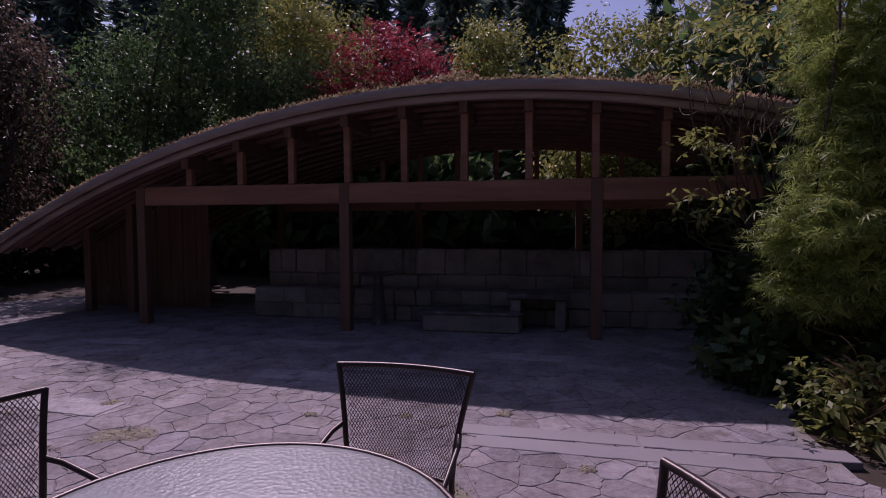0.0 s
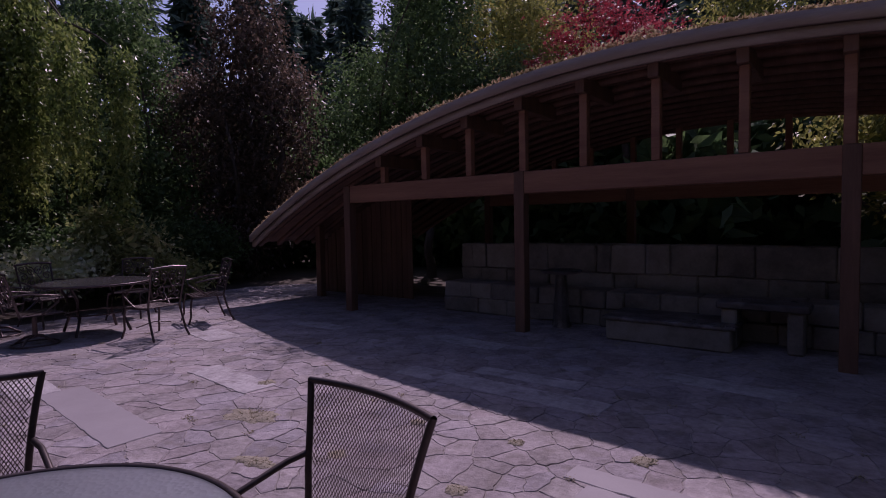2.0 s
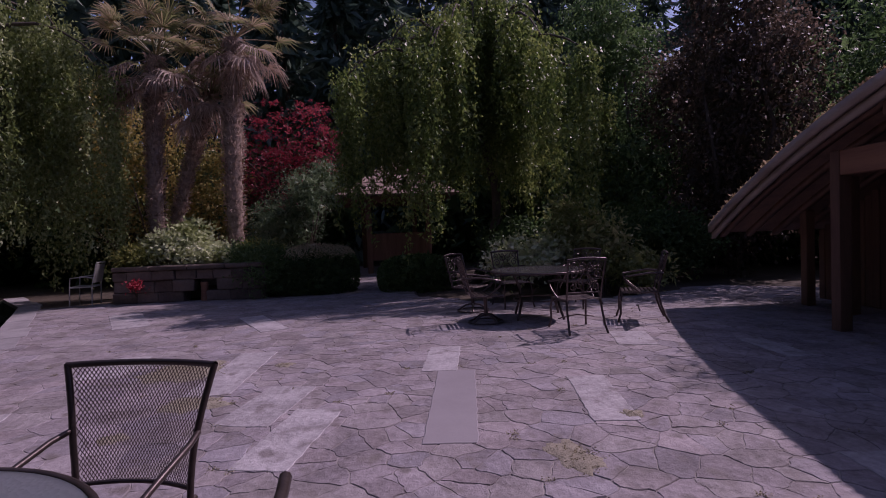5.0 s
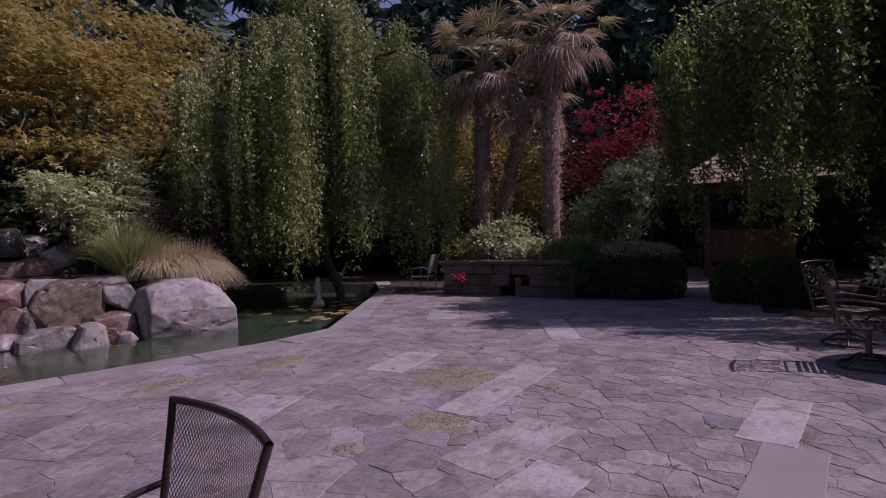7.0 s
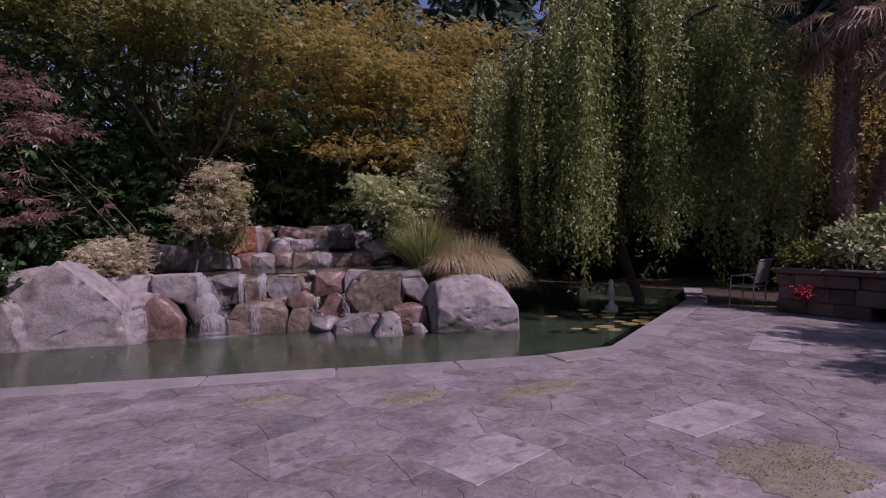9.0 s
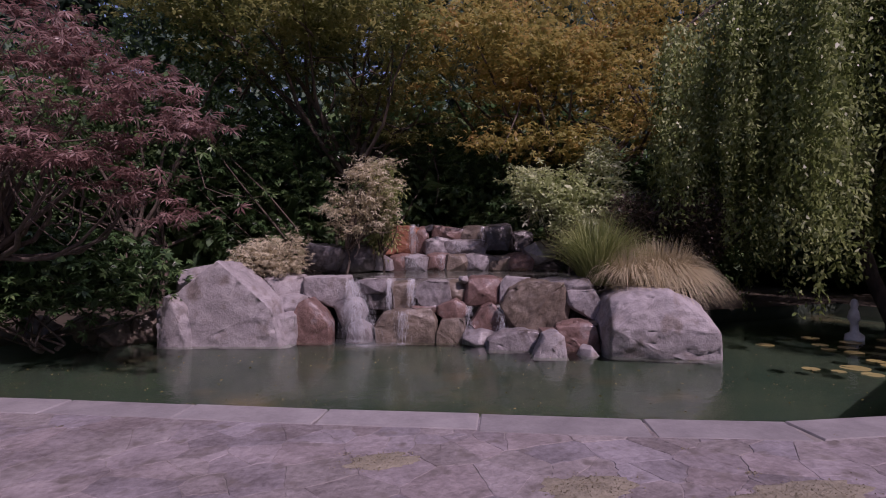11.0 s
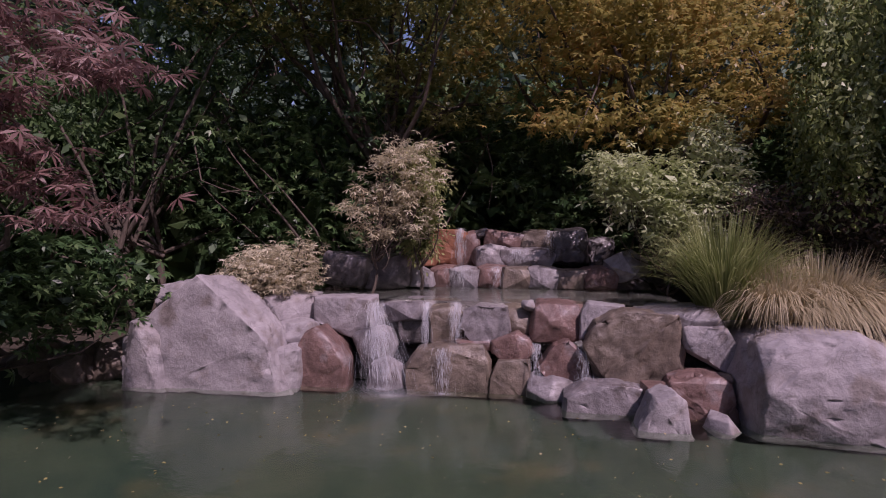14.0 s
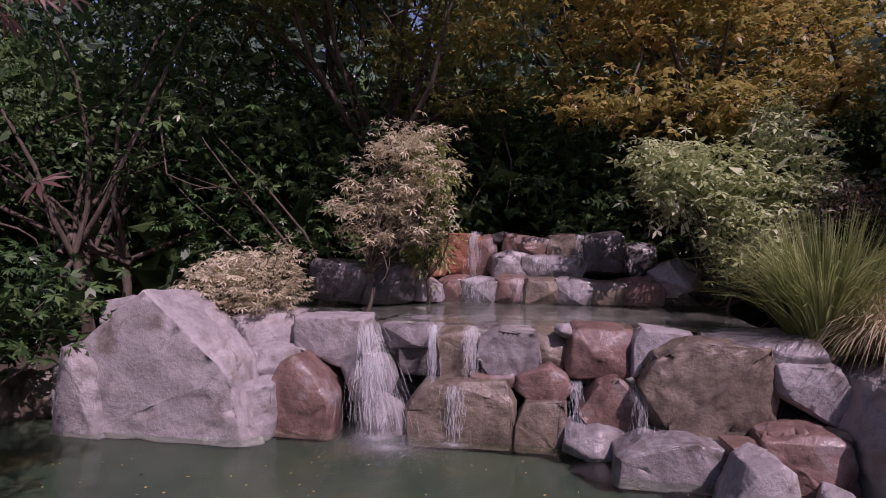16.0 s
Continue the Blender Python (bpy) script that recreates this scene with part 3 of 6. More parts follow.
# boarded store at the low end
for k in range(19):
    s = -5.9 + k * 0.14
    box_part("board", pose(s, 1.55 + 0.01 * (k % 2), (roof_z(s) - 0.2) / 2), 0.134, 0.03, roof_z(s) - 0.2, TIMBER_DARK, pavilion)
for s in (-5.3, -4.4):
    box_part("post", pose(s, 0.9, (roof_z(s) - 0.2) / 2), 0.14, 0.14, roof_z(s) - 0.2, TIMBER_DARK, pavilion)

# ---- waterfall ----
FALL_AT = np.array([-0.5, -8.85])
FALL_U = np.array([-0.9408, 0.339])
FALL_N = np.array([-0.339, -0.9408])


def fall_place(s, back, z):
    p = FALL_AT + s * FALL_U + back * FALL_N
    return np.array([p[0], p[1], z])


FALL_POSE = Matrix(((FALL_U[0], FALL_N[0], 0, FALL_AT[0]), (FALL_U[1], FALL_N[1], 0, FALL_AT[1]), (0, 0, 1, 0), (0, 0, 0, 1)))
ROCKS = [0]


def rock(label, s0, s1, z0, z1, back, depth, material, box_like=3.0, rough=0.10, cuts=7, level=4, group="waterfall stones", form=None, swell=1.22):
    """A boulder that fills that stretch of the waterfall: the hull of a jittered block, with broken edges and a rough skin."""
    ROCKS[0] += 1
    rng = np.random.default_rng(900 + ROCKS[0])
    bm = bmesh.new()
    half = Vector(((s1 - s0) / 2 * swell, depth / 2 * swell, (z1 - z0) / 2 * (0.35 * swell + 0.65)))
    power = min(box_like, 3.6) if group != "waterfall bank" else 8.0
    count = 13 + cuts // 2
    if form:
        # the stone's upright outline, fullest at mid depth and cut back a little at its face
        half = Vector(((s1 - s0) / 2, depth / 2, (z1 - z0) / 2))
        for d, size in ((-1.0, 0.91), (-0.78, 0.99), (0.0, 0.95), (1.0, 0.66)):
            for fx, fz in form:
                j = rng.normal(size=3) * 0.03
                bm.verts.new(((fx * size + j[0]) * half.x, (d + j[1] * 3) * half.y, (fz * (0.5 + 0.5 * size) + j[2]) * half.z))
    for k in range(0 if form else count):
        h = 1 - 2 * (k + 0.5) / count
        a = k * 2.39996 + rng.normal() * 0.45
        d = np.array([math.cos(a) * math.sqrt(1 - h * h), math.sin(a) * math.sqrt(1 - h * h), h]) + rng.normal(size=3) * 0.16
        d /= np.linalg.norm(d)
        p = d * (np.abs(d) ** power).sum() ** (-1 / power) * rng.uniform(0.92, 1.10)
        bm.verts.new((p[0] * half.x, p[1] * half.y, p[2] * half.z))
    if level < 5 and box_like >= 3 and not form:
        # broken corners of a squarish block, so that the stones pack against one another
        for cx in (-1, 1):
            for cy in (-1, 1):
                for cz in (-1, 1):
                    f = rng.uniform(0.66, 0.90, 3)
                    bm.verts.new((cx * half.x * f[0], cy * half.y * f[1], cz * half.z * f[2]))
    out = bmesh.ops.convex_hull(bm, input=bm.verts)
    spare = [g for g in out["geom_interior"] + out["geom_unused"] if isinstance(g, bmesh.types.BMVert)]
    bmesh.ops.delete(bm, geom=list(set(spare)), context="VERTS")
    bmesh.ops.bevel(bm, geom=list(bm.edges), offset=min(half) * 0.09, segments=2, profile=0.6, affect="EDGES", clamp_overlap=True)
    want = 0.05 if level < 5 else 0.065
    for _ in range(4):
        far = [e for e in bm.edges if e.calc_length() > want * 1.5]
        if not far or len(bm.faces) > 12000:
            break
        bmesh.ops.subdivide_edges(bm, edges=far, cuts=1, use_grid_fill=True)
        bmesh.ops.triangulate(bm, faces=[f for f in bm.faces if len(f.verts) > 3])
    bm.normal_update()
    shift = Vector(rng.uniform(-50, 50, 3))
    moves = []
    for v in bm.verts:
        w = v.co + shift
        crack = abs(noise.noise(w * 2.2)) 
        h = 0.45 * noise.noise(w * 2.6) + 0.42 * noise.noise(w * 8.0) + 0.26 * noise.noise(w * 19.0) - 0.8 * max(0.0, 0.06 - crack) / 0.06
        moves.append(v.normal * (h * rough * 1.35 * min(0.6, min(half))))
    for v, m in zip(bm.verts, moves):
        v.co += m
    ob = part("boulder", bm, material, None, smooth=True)
    tip = 0 if level > 4 or form else rng.uniform(-6, 6)
    ob.matrix_basis = FALL_POSE @ pose((s0 + s1) / 2, back + depth / 2, (z0 + z1) / 2, 0, tip, rng.uniform(-14, 14) if level < 5 and not form else 0)
    return tagged(ob, label, "rock", group)


W0 = -0.5
rock("large pale grey boulder with a peaked top at the pond edge", -0.41, 2.10, -0.5, 1.18, 0.3, 1.1, ROCK_GREY, 3, 0.06, form=((-1, -1), (-0.93, 0.05), (-0.62, 0.36), (-0.2, 0.9), (-0.04, 1.04), (0.4, 0.62), (0.72, 0.12), (0.94, -1)))
rock("pale flank stone leaning on the peaked boulder", -0.34, 0.34, -0.5, 0.66, 0.22, 0.9, ROCK_GREY, 3, 0.06, form=((-1, -1), (-0.55, 0.95), (0.1, 1.0), (0.9, 0.5), (1, -1)))
rock("pale broken crest stone behind the peaked boulder", -0.34, 0.40, 0.46, 1.06, 0.9, 0.8, ROCK_GREY, 3.4, 0.1)
rock("slim pale stone wedged beside the peaked boulder", 1.60, 2.04, -0.5, 0.29, 0.52, 0.5, ROCK_GREY, 3, 0.07)
rock("pale grey stone under the ledge", 1.55, 2.09, 0.07, 0.57, 0.85, 0.6, ROCK_GREY, 3, 0.08)
rock("rounded wet reddish boulder at the water line", 1.88, 2.68, -0.5, 0.52, 0.62, 0.8, ROCK_RED, 2.4, 0.05, form=((-0.8, -1), (-1, 0.2), (-0.6, 0.85), (-0.15, 1), (0.5, 0.62), (1, 0.1), (0.95, -1)))
rock("pale grey ledge stone on the lower tier", 1.13, 1.98, 0.39, 0.90, 1.15, 0.8, ROCK_GREY, 4, 0.06)
rock("pale grey ledge stone on the lower tier", 1.99, 2.91, 0.25, 0.91, 1.05, 0.9, ROCK_GREY, 4, 0.06, form=((-1, 0.95), (1, 0.95), (0.95, -0.3), (0.6, -1), (-0.2, -0.45), (-1, -0.2)))
rock("dark wet round stone in the cascade", 2.65, 3.23, -0.1, 0.53, 0.85, 0.6, ROCK_MID, 2.2, 0.05)
rock("small dark wet stone under the cascade", 2.92, 3.43, -0.5, 0.11, 0.6, 0.5, ROCK_MID, 2.2, 0.05)
rock("wet capping stone at the lip of the cascade", 3.11, 3.65, 0.53, 0.85, 1.15, 0.7, ROCK_MID, 4, 0.06)
rock("dark wet stone behind the cascade", 3.18, 3.64, 0.21, 0.65, 1.2, 0.6, ROCK_DARK, 3.2, 0.08)
rock("upright wet brown stone beside the cascade", 3.64, 4.10, 0.18, 0.80, 1.05, 0.6, ROCK_BROWN, 3.4, 0.06)
rock("wide flat dark boulder standing in the pond", 3.39, 4.57, -0.5, 0.32, 0.72, 1.0, ROCK_BROWN, 3.4, 0.05, form=((-0.92, -1), (-1, 0.25), (-0.75, 0.8), (-0.3, 0.97), (0.75, 1), (1, 0.5), (0.97, -1)))
rock("angular dark grey stone on the lower tier", 4.11, 4.82, 0.31, 0.82, 0.95, 0.7, ROCK_MID, 4.4, 0.11, form=((-1, -0.2), (-0.85, 0.7), (-0.3, 1), (0.85, 0.9), (1, -0.3), (0.8, -0.95), (-0.5, -1)))
rock("broken brown stone between the ledge stones", 4.60, 5.12, 0.39, 0.78, 1.1, 0.6, ROCK_BROWN, 3.6, 0.1)
rock("pinkish angular stone in the waterfall wall", 4.53, 5.13, 0.07, 0.50, 0.82, 0.6, ROCK_RED, 4.2, 0.09, form=((-1, -0.4), (-0.95, 0.4), (0.2, 1), (0.75, 0.6), (1, -0.1), (0.4, -1), (-0.5, -0.9)))
rock("small grey block at the water line", 4.50, 5.08, -0.5, 0.16, 0.72, 0.6, ROCK_BROWN, 3.8, 0.06, form=((-1, -1), (-0.9, 0.3), (-0.55, 0.95), (0.95, 1), (1, -1)))
rock("upright red stone on the lower tier", 5.08, 5.71, 0.36, 0.88, 0.88, 0.7, ROCK_RED, 3.8, 0.05)
rock("small pale pebble stone on the ledge", 4.95, 5.11, 0.74, 0.90, 0.95, 0.25, ROCK_GREY, 2.4, 0.06)
rock("tilted red stone in the waterfall wall", 5.11, 5.80, -0.14, 0.44, 0.68, 0.7, ROCK_RED, 4.2, 0.08, form=((-1, -0.3), (-0.35, 0.75), (0.2, 1), (0.75, 0.35), (1, -0.55), (0.5, -1), (-0.6, -0.7)))
rock("pale stone on the lower tier", 5.66, 6.22, 0.42, 0.90, 0.8, 0.7, ROCK_GREY, 4.4, 0.06, form=((-1, -1), (-0.95, 0.5), (-0.6, 1), (1, 0.9), (0.5, 0), (-0.3, -0.8)))
rock("large grey brown boulder with rough face", 5.67, 6.88, -0.1, 0.84, 0.45, 1.1, ROCK_BROWN, 4, 0.09, form=((-1, 0.05), (-0.75, 0.7), (-0.2, 1), (0.8, 0.95), (1, 0.3), (0.95, -0.85), (0.2, -1), (-0.7, -0.8)))
rock("pale flat ledge stone above the brown boulder", 6.38, 7.33, 0.5, 0.88, 0.55, 0.9, ROCK_MID, 4.4, 0.07)
rock("pale overhanging ledge stone", 6.77, 7.36, 0.17, 0.71, 0.35, 0.8, ROCK_GREY, 4.4, 0.08, form=((-1, 0.95), (0.6, 1), (1, 0.3), (0.95, -0.9), (0.5, -0.95), (-0.9, -0.05)))
# the shadow under the overhang is painted by this dark filler stone
rock("stone under the ledge, dark to paint the recess's shade", 6.82, 7.52, -0.11, 0.36, 0.75, 0.5, ROCK_DARK, 3, 0.08)
rock("low wet stone at the water line", 5.01, 5.55, -0.5, 0.04, 0.52, 0.5, ROCK_MID, 2.6, 0.07)
rock("low flat wet stone at the water line", 5.41, 6.42, -0.5, 0.06, 0.12, 0.8, ROCK_MID, 3, 0.07, form=((-1, -1), (-0.95, 0.4), (-0.5, 0.9), (0.3, 1), (1, 0.75), (0.9, -1)))
rock("small pale stone standing in the water", 6.11, 6.69, -0.5, 0.13, -0.42, 0.6, ROCK_GREY, 2.3, 0.06, form=((-1, -1), (-0.9, -0.3), (-0.35, 0.8), (0.4, 1), (0.75, 0.75), (1, -1)))
rock("wet red stone between boulders", 6.64, 7.26, -0.5, 0.19, 0.05, 0.7, ROCK_RED, 3, 0.09)
rock("small pale pebble stone at the water line", 6.87, 7.13, -0.5, -0.11, -0.35, 0.4, ROCK_GREY, 2.4, 0.06)
rock("small red stone wedged over the water line", 6.31, 6.67, -0.04, 0.08, 0.05, 0.3, ROCK_RED, 3, 0.08)
rock("small rounded stone wedged under the ledge", 6.80, 6.95, 0.1, 0.21, 0.1, 0.25, ROCK_RED, 2.4, 0.08)
rock("small rounded stone wedged under the ledge", 7.10, 7.25, 0.1, 0.21, 0.1, 0.25, ROCK_BROWN, 2.4, 0.08)
rock("small red stone wedged over the flat boulder", 4.08, 4.54, 0.22, 0.37, 0.9, 0.3, ROCK_RED, 3, 0.08)
rock("small brown stone behind the peaked boulder", 0.90, 1.14, 0.79, 1.00, 1.2, 0.4, ROCK_MID, 2.4, 0.07)
rock("huge smooth mauve grey boulder with a crack at the pond edge", 7.24, 9.02, -0.6, 0.79, -0.42, 2.2, ROCK_GREY, 2.9, 0.06, 14, 5, form=((-0.96, -1), (-1, 0.1), (-0.88, 0.72), (-0.5, 0.96), (0.1, 1), (0.62, 0.72), (0.95, 0.05), (1, -1)))
# upper tier
rock("rust orange block stone at the top of the waterfall", 3.16, 3.86, 1.17, 1.93, 4.0, 0.8, ROCK_ORANGE, 4.2, 0.06)
rock("wet red stone behind the upper fall", 3.76, 4.08, 1.17, 1.88, 4.1, 0.6, ROCK_RED, 4, 0.07)
rock("dark small stone on the upper tier", 4.00, 4.32, 1.67, 1.94, 4.1, 0.5, ROCK_DARK, 2.6, 0.07)
rock("flat pink stone at the top of the waterfall", 4.24, 4.96, 1.52, 1.87, 4.0, 0.7, ROCK_RED, 4.4, 0.07)
rock("flat brown stone at the top of the waterfall", 4.89, 5.60, 1.5, 1.88, 4.0, 0.7, ROCK_BROWN, 4.4, 0.07)
rock("small grey stone on the upper tier", 4.00, 4.65, 1.16, 1.60, 3.9, 0.6, ROCK_MID, 3.8, 0.08)
rock("small wet stone on the upper tier", 4.57, 5.45, 1.17, 1.56, 3.85, 0.6, ROCK_MID, 4.2, 0.08)
rock("dark wet stone at the top of the waterfall", 5.51, 6.13, 1.22, 1.91, 3.9, 0.8, ROCK_DARK, 4.4, 0.08)
# filler stone whose dark colour paints the shade of an open recess
rock("stone beside the upper tier, dark to paint a recess's shade", 6.08, 6.57, 1.19, 1.75, 4.2, 0.7, ROCK_DARK, 3, 0.08)
rock("rounded pale stone beside the upper tier", 6.33, 6.98, 0.97, 1.52, 3.2, 0.7, ROCK_GREY, 2.6, 0.07)
rock("tilted pale slab stone beside the basin", 2.70, 3.42, 0.88, 1.32, 3.0, 0.7, ROCK_GREY, 3, 0.06, form=((-1, 0.6), (-0.4, 1), (0.9, 0.1), (1, -1), (-0.2, -1)))
rock("wet course stone below the upper tier", 3.30, 3.69, 0.79, 1.24, 3.35, 0.6, ROCK_RED, 4.6, 0.06)
rock("wet course stone below the upper tier", 3.66, 4.20, 0.79, 1.22, 3.3, 0.6, ROCK_MID, 4.6, 0.06)
rock("wet course stone below the upper tier", 4.15, 4.59, 0.81, 1.25, 3.35, 0.6, ROCK_RED, 4.6, 0.06)
rock("wet course stone below the upper tier", 4.55, 5.10, 0.8, 1.22, 3.3, 0.6, ROCK_BROWN, 4.6, 0.06)
rock("wet course stone below the upper tier", 5.06, 5.58, 0.81, 1.22, 3.3, 0.6, ROCK_MID, 4.6, 0.06)
rock("wet course stone below the upper tier", 5.54, 6.05, 0.81, 1.20, 3.3, 0.6, ROCK_BROWN, 4.6, 0.06)
rock("wet course stone below the upper tier", 5.98, 6.50, 0.83, 1.25, 3.2, 0.6, ROCK_RED, 4.6, 0.06)
rock("small rusty stone beside the upper tier", 3.04, 3.33, 1.19, 1.50, 3.5, 0.5, ROCK_ORANGE, 3, 0.08)
# these two stand in shade, which is put into their dark colour
rock("stone beside the basin with its shade painted in dark", 1.64, 2.39, 0.88, 1.49, 2.3, 0.8, ROCK_DARK, 3, 0.09)
rock("stone beside the basin with its shade painted in dark", 2.18, 2.98, 0.84, 1.43, 2.6, 0.8, ROCK_DARK, 3, 0.09)
# banks behind the stones; their dark rock also paints the recess's shade
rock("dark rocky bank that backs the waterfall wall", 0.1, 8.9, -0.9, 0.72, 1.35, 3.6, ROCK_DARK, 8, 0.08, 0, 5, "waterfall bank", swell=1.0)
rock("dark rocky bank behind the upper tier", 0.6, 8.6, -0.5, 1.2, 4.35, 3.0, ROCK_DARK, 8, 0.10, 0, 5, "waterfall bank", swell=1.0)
for s, b, r in ((-0.75, 0.5, 0.5), (-1.2, 0.2, 0.45), (-1.7, 0.1, 0.5), (-2.3, -0.2, 0.5)):
    rock("mossy dark stone at the shaded pond edge", s - r * 0.7, s + r * 0.5, W0, 0.28 * r * 2, b, 0.7, ROCK_BROWN, 2.6, 0.12, 8, 3, "pond edge stones")

bm = bmesh.new()
bm.faces.new([bm.verts.new(fall_place(a, b, 0.85)) for a, b in ((1.5, 1.35), (2.9, 1.2), (5.6, 1.1), (7.0, 0.95), (7.2, 3.5), (1.5, 3.5))])
basin = part("basin_water", bm, WATER)
tagged(basin, "shallow water in the upper basin of the waterfall", "water", kind="structure")
basin.visible_shadow = False


def cascade(label, s, z_top, z_low, back_top, back_low, width, count, seed, spread=1.5, drift=0.0, foam=0.0):
    """Falling water: many fine threads that bow outward, break up, and splash at the foot."""
    rng = np.random.default_rng(seed)
    o = fall_place(s + drift, back_low, z_low)
    root = thing("cascade", label, "waterfall", "cascades", at=Matrix.Translation(o))
    pieces = []
    for k in range(count * 9):
        a = rng.normal() * width * 0.46
        t0 = rng.random() ** 1.6 * 0.75
        t1 = min(1.0, t0 + rng.uniform(0.08, 0.32))
        t = np.linspace(t0, t1, 6)
        jit = rng.normal(size=6).cumsum() * 0.005
        lane = rng.normal() * 0.02
        pts = [fall_place(s + drift * q + a * (1 + (spread - 1) * q) + j, back_top + (back_low - back_top) * math.sqrt(q) - 0.02 + lane * q, z_top + (z_low - z_top) * q ** 1.25) - o for q, j in zip(t, jit)]
        r = 0.0005 + 0.0021 * rng.random() ** 2.5
        pieces.append(tube_arrays(pts, r * np.array([0.2, 0.8, 1, 1, 0.8, 0.2]), 4))
    tagged(tubes("water_threads", pieces, FALL, root), kind="stuff")
    drops = []
    ball = np.array([(1, 0, 0), (-1, 0, 0), (0, 1, 0), (0, -1, 0), (0, 0, 1.2), (0, 0, -1)])
    faces = np.array([(0, 2, 4), (2, 1, 4), (1, 3, 4), (3, 0, 4), (2, 0, 5), (1, 2, 5), (3, 1, 5), (0, 3, 5)])
    for k in range(count * 10):
        p = fall_place(s + drift + rng.normal() * width * spread * 0.6, back_low - abs(rng.normal()) * 0.08 + 0.03, z_low + rng.exponential(0.05)) - o
        drops.append((ball * rng.uniform(0.001, 0.0032) + p, faces))
    for k in range(int(count * 110 * foam)):
        a, q = rng.uniform(0, 2 * math.pi), foam * 0.9 * abs(rng.normal()) * 0.5
        p = fall_place(s + drift + math.cos(a) * q, back_low - 0.04 + math.sin(a) * q * 0.6, z_low + 0.003 + rng.exponential(0.008)) - o
        drops.append((ball * np.array([1.8, 1.8, 0.35]) * rng.uniform(0.001, 0.0026) + p, faces))
    v, f = join_arrays(drops)
    tagged(part_data("spray", mesh_arrays("spray", v, f, FALL), root), kind="stuff")
    return root


cascade("broad white cascade splashing into the pond", 2.98, 0.87, -0.27, 1.0, 0.42, 0.10, 62, 1, 3.6, 0.34, 0.9)
cascade("white side stream over the round stone", 3.10, 0.50, -0.20, 0.80, 0.45, 0.26, 40, 12, 1.5, 0.10, 0.5)
cascade("narrow white fall over dark stone", 3.69, 0.86, 0.24, 1.02, 0.80, 0.05, 36, 2, 1.4)
cascade("narrow white fall over dark stone", 4.09, 0.86, 0.28, 0.96, 0.82, 0.08, 40, 3, 1.3)
cascade("thin drips over a flat boulder", 3.95, 0.30, -0.27, 0.68, 0.60, 0.13, 26, 4, 1.1, 0.0, 0.25)
cascade("thin drips beside red stone", 5.12, 0.40, -0.15, 0.72, 0.50, 0.06, 18, 5)
cascade("thin drips beside red stone", 5.68, 0.42, -0.10, 0.62, 0.40, 0.07, 18, 6)
cascade("white fall over the upper tier", 3.77, 1.93, 1.20, 3.98, 3.82, 0.09, 44, 7)
cascade("white fall over the upper tier", 4.85, 1.54, 1.20, 3.84, 3.70, 0.20, 34, 8)
cascade("white fall over the upper tier", 5.41, 1.88, 1.24, 3.95, 3.80, 0.06, 20, 9)
cascade("white fall below the upper tier", 3.88, 1.24, 0.85, 3.28, 3.12, 0.20, 46, 10)
cascade("white fall below the upper tier", 4.50, 1.24, 0.85, 3.28, 3.12, 0.09, 18, 11)

# ---- trees and shrubs ----
weeping("weeping_tree", "weeping tree with hanging yellow green strands beside the terrace", (-13.1, 6.1, -0.05), 7.4, 3.6, 0.8, G_WEEP, 21, 1500, 0.1)
weeping("weeping_tree", "tall weeping tree with pale green strands over the pond", (-13.6, -6.5, -0.7), 9.2, 3.9, 0.55, G_WEEP_PALE, 22, 1600, core=0.85)

# the last crown lobe is added overhead to shade the shrubs behind
broadleaf("maple_tree", "spreading maple turning orange above the waterfall", "tree", (-9.6, -12.4, -0.05),
          [(-9.0, -10.9, 5.0, 2.2, 1.4, 1.6), (-11.6, -11.5, 5.6, 2.2, 1.6, 1.5), (-7.0, -11.6, 6.2, 2.3, 1.6, 1.5), (-9.6, -12.2, 7.6, 3.0, 1.8, 1.2), (-8.2, -10.3, 3.8, 1.6, 1.0, 0.7), (-11.2, -10.3, 4.3, 1.5, 1.0, 0.8), (-12.8, -11.8, 7.4, 1.8, 1.5, 1.2), (-7.6, -9.9, 6.0, 2.2, 1.2, 0.6)],
          G_ORANGE, 31, 360, 30, 0.85, (0.12, 0.05), 0.16, 18, 0.13, 0.25, 0.45, dense=900, star=5)
# the last two lobes are added, mostly unseen, to darken the thicket below
broadleaf("maple_tree", "olive green maple behind the pond", "tree", (-4.6, -13.2, -0.05),
          [(-4.6, -12.4, 6.0, 2.4, 1.5, 1.5), (-2.2, -12.0, 6.6, 2.2, 1.5, 1.4), (-5.4, -12.4, 4.6, 1.6, 1.0, 0.9), (-3.4, -12.2, 8.0, 2.6, 1.6, 1.0), (-0.4, -12.0, 7.6, 1.8, 1.4, 1.2), (-4.2, -10.3, 6.4, 2.2, 1.3, 0.7), (-1.6, -10.5, 6.5, 2.2, 1.3, 0.7)],
          G_OLIVE, 30, 310, 30, 0.8, (0.12, 0.05), 0.14, 16, 0.15, 0.25, 0.45, dense=800, star=5)
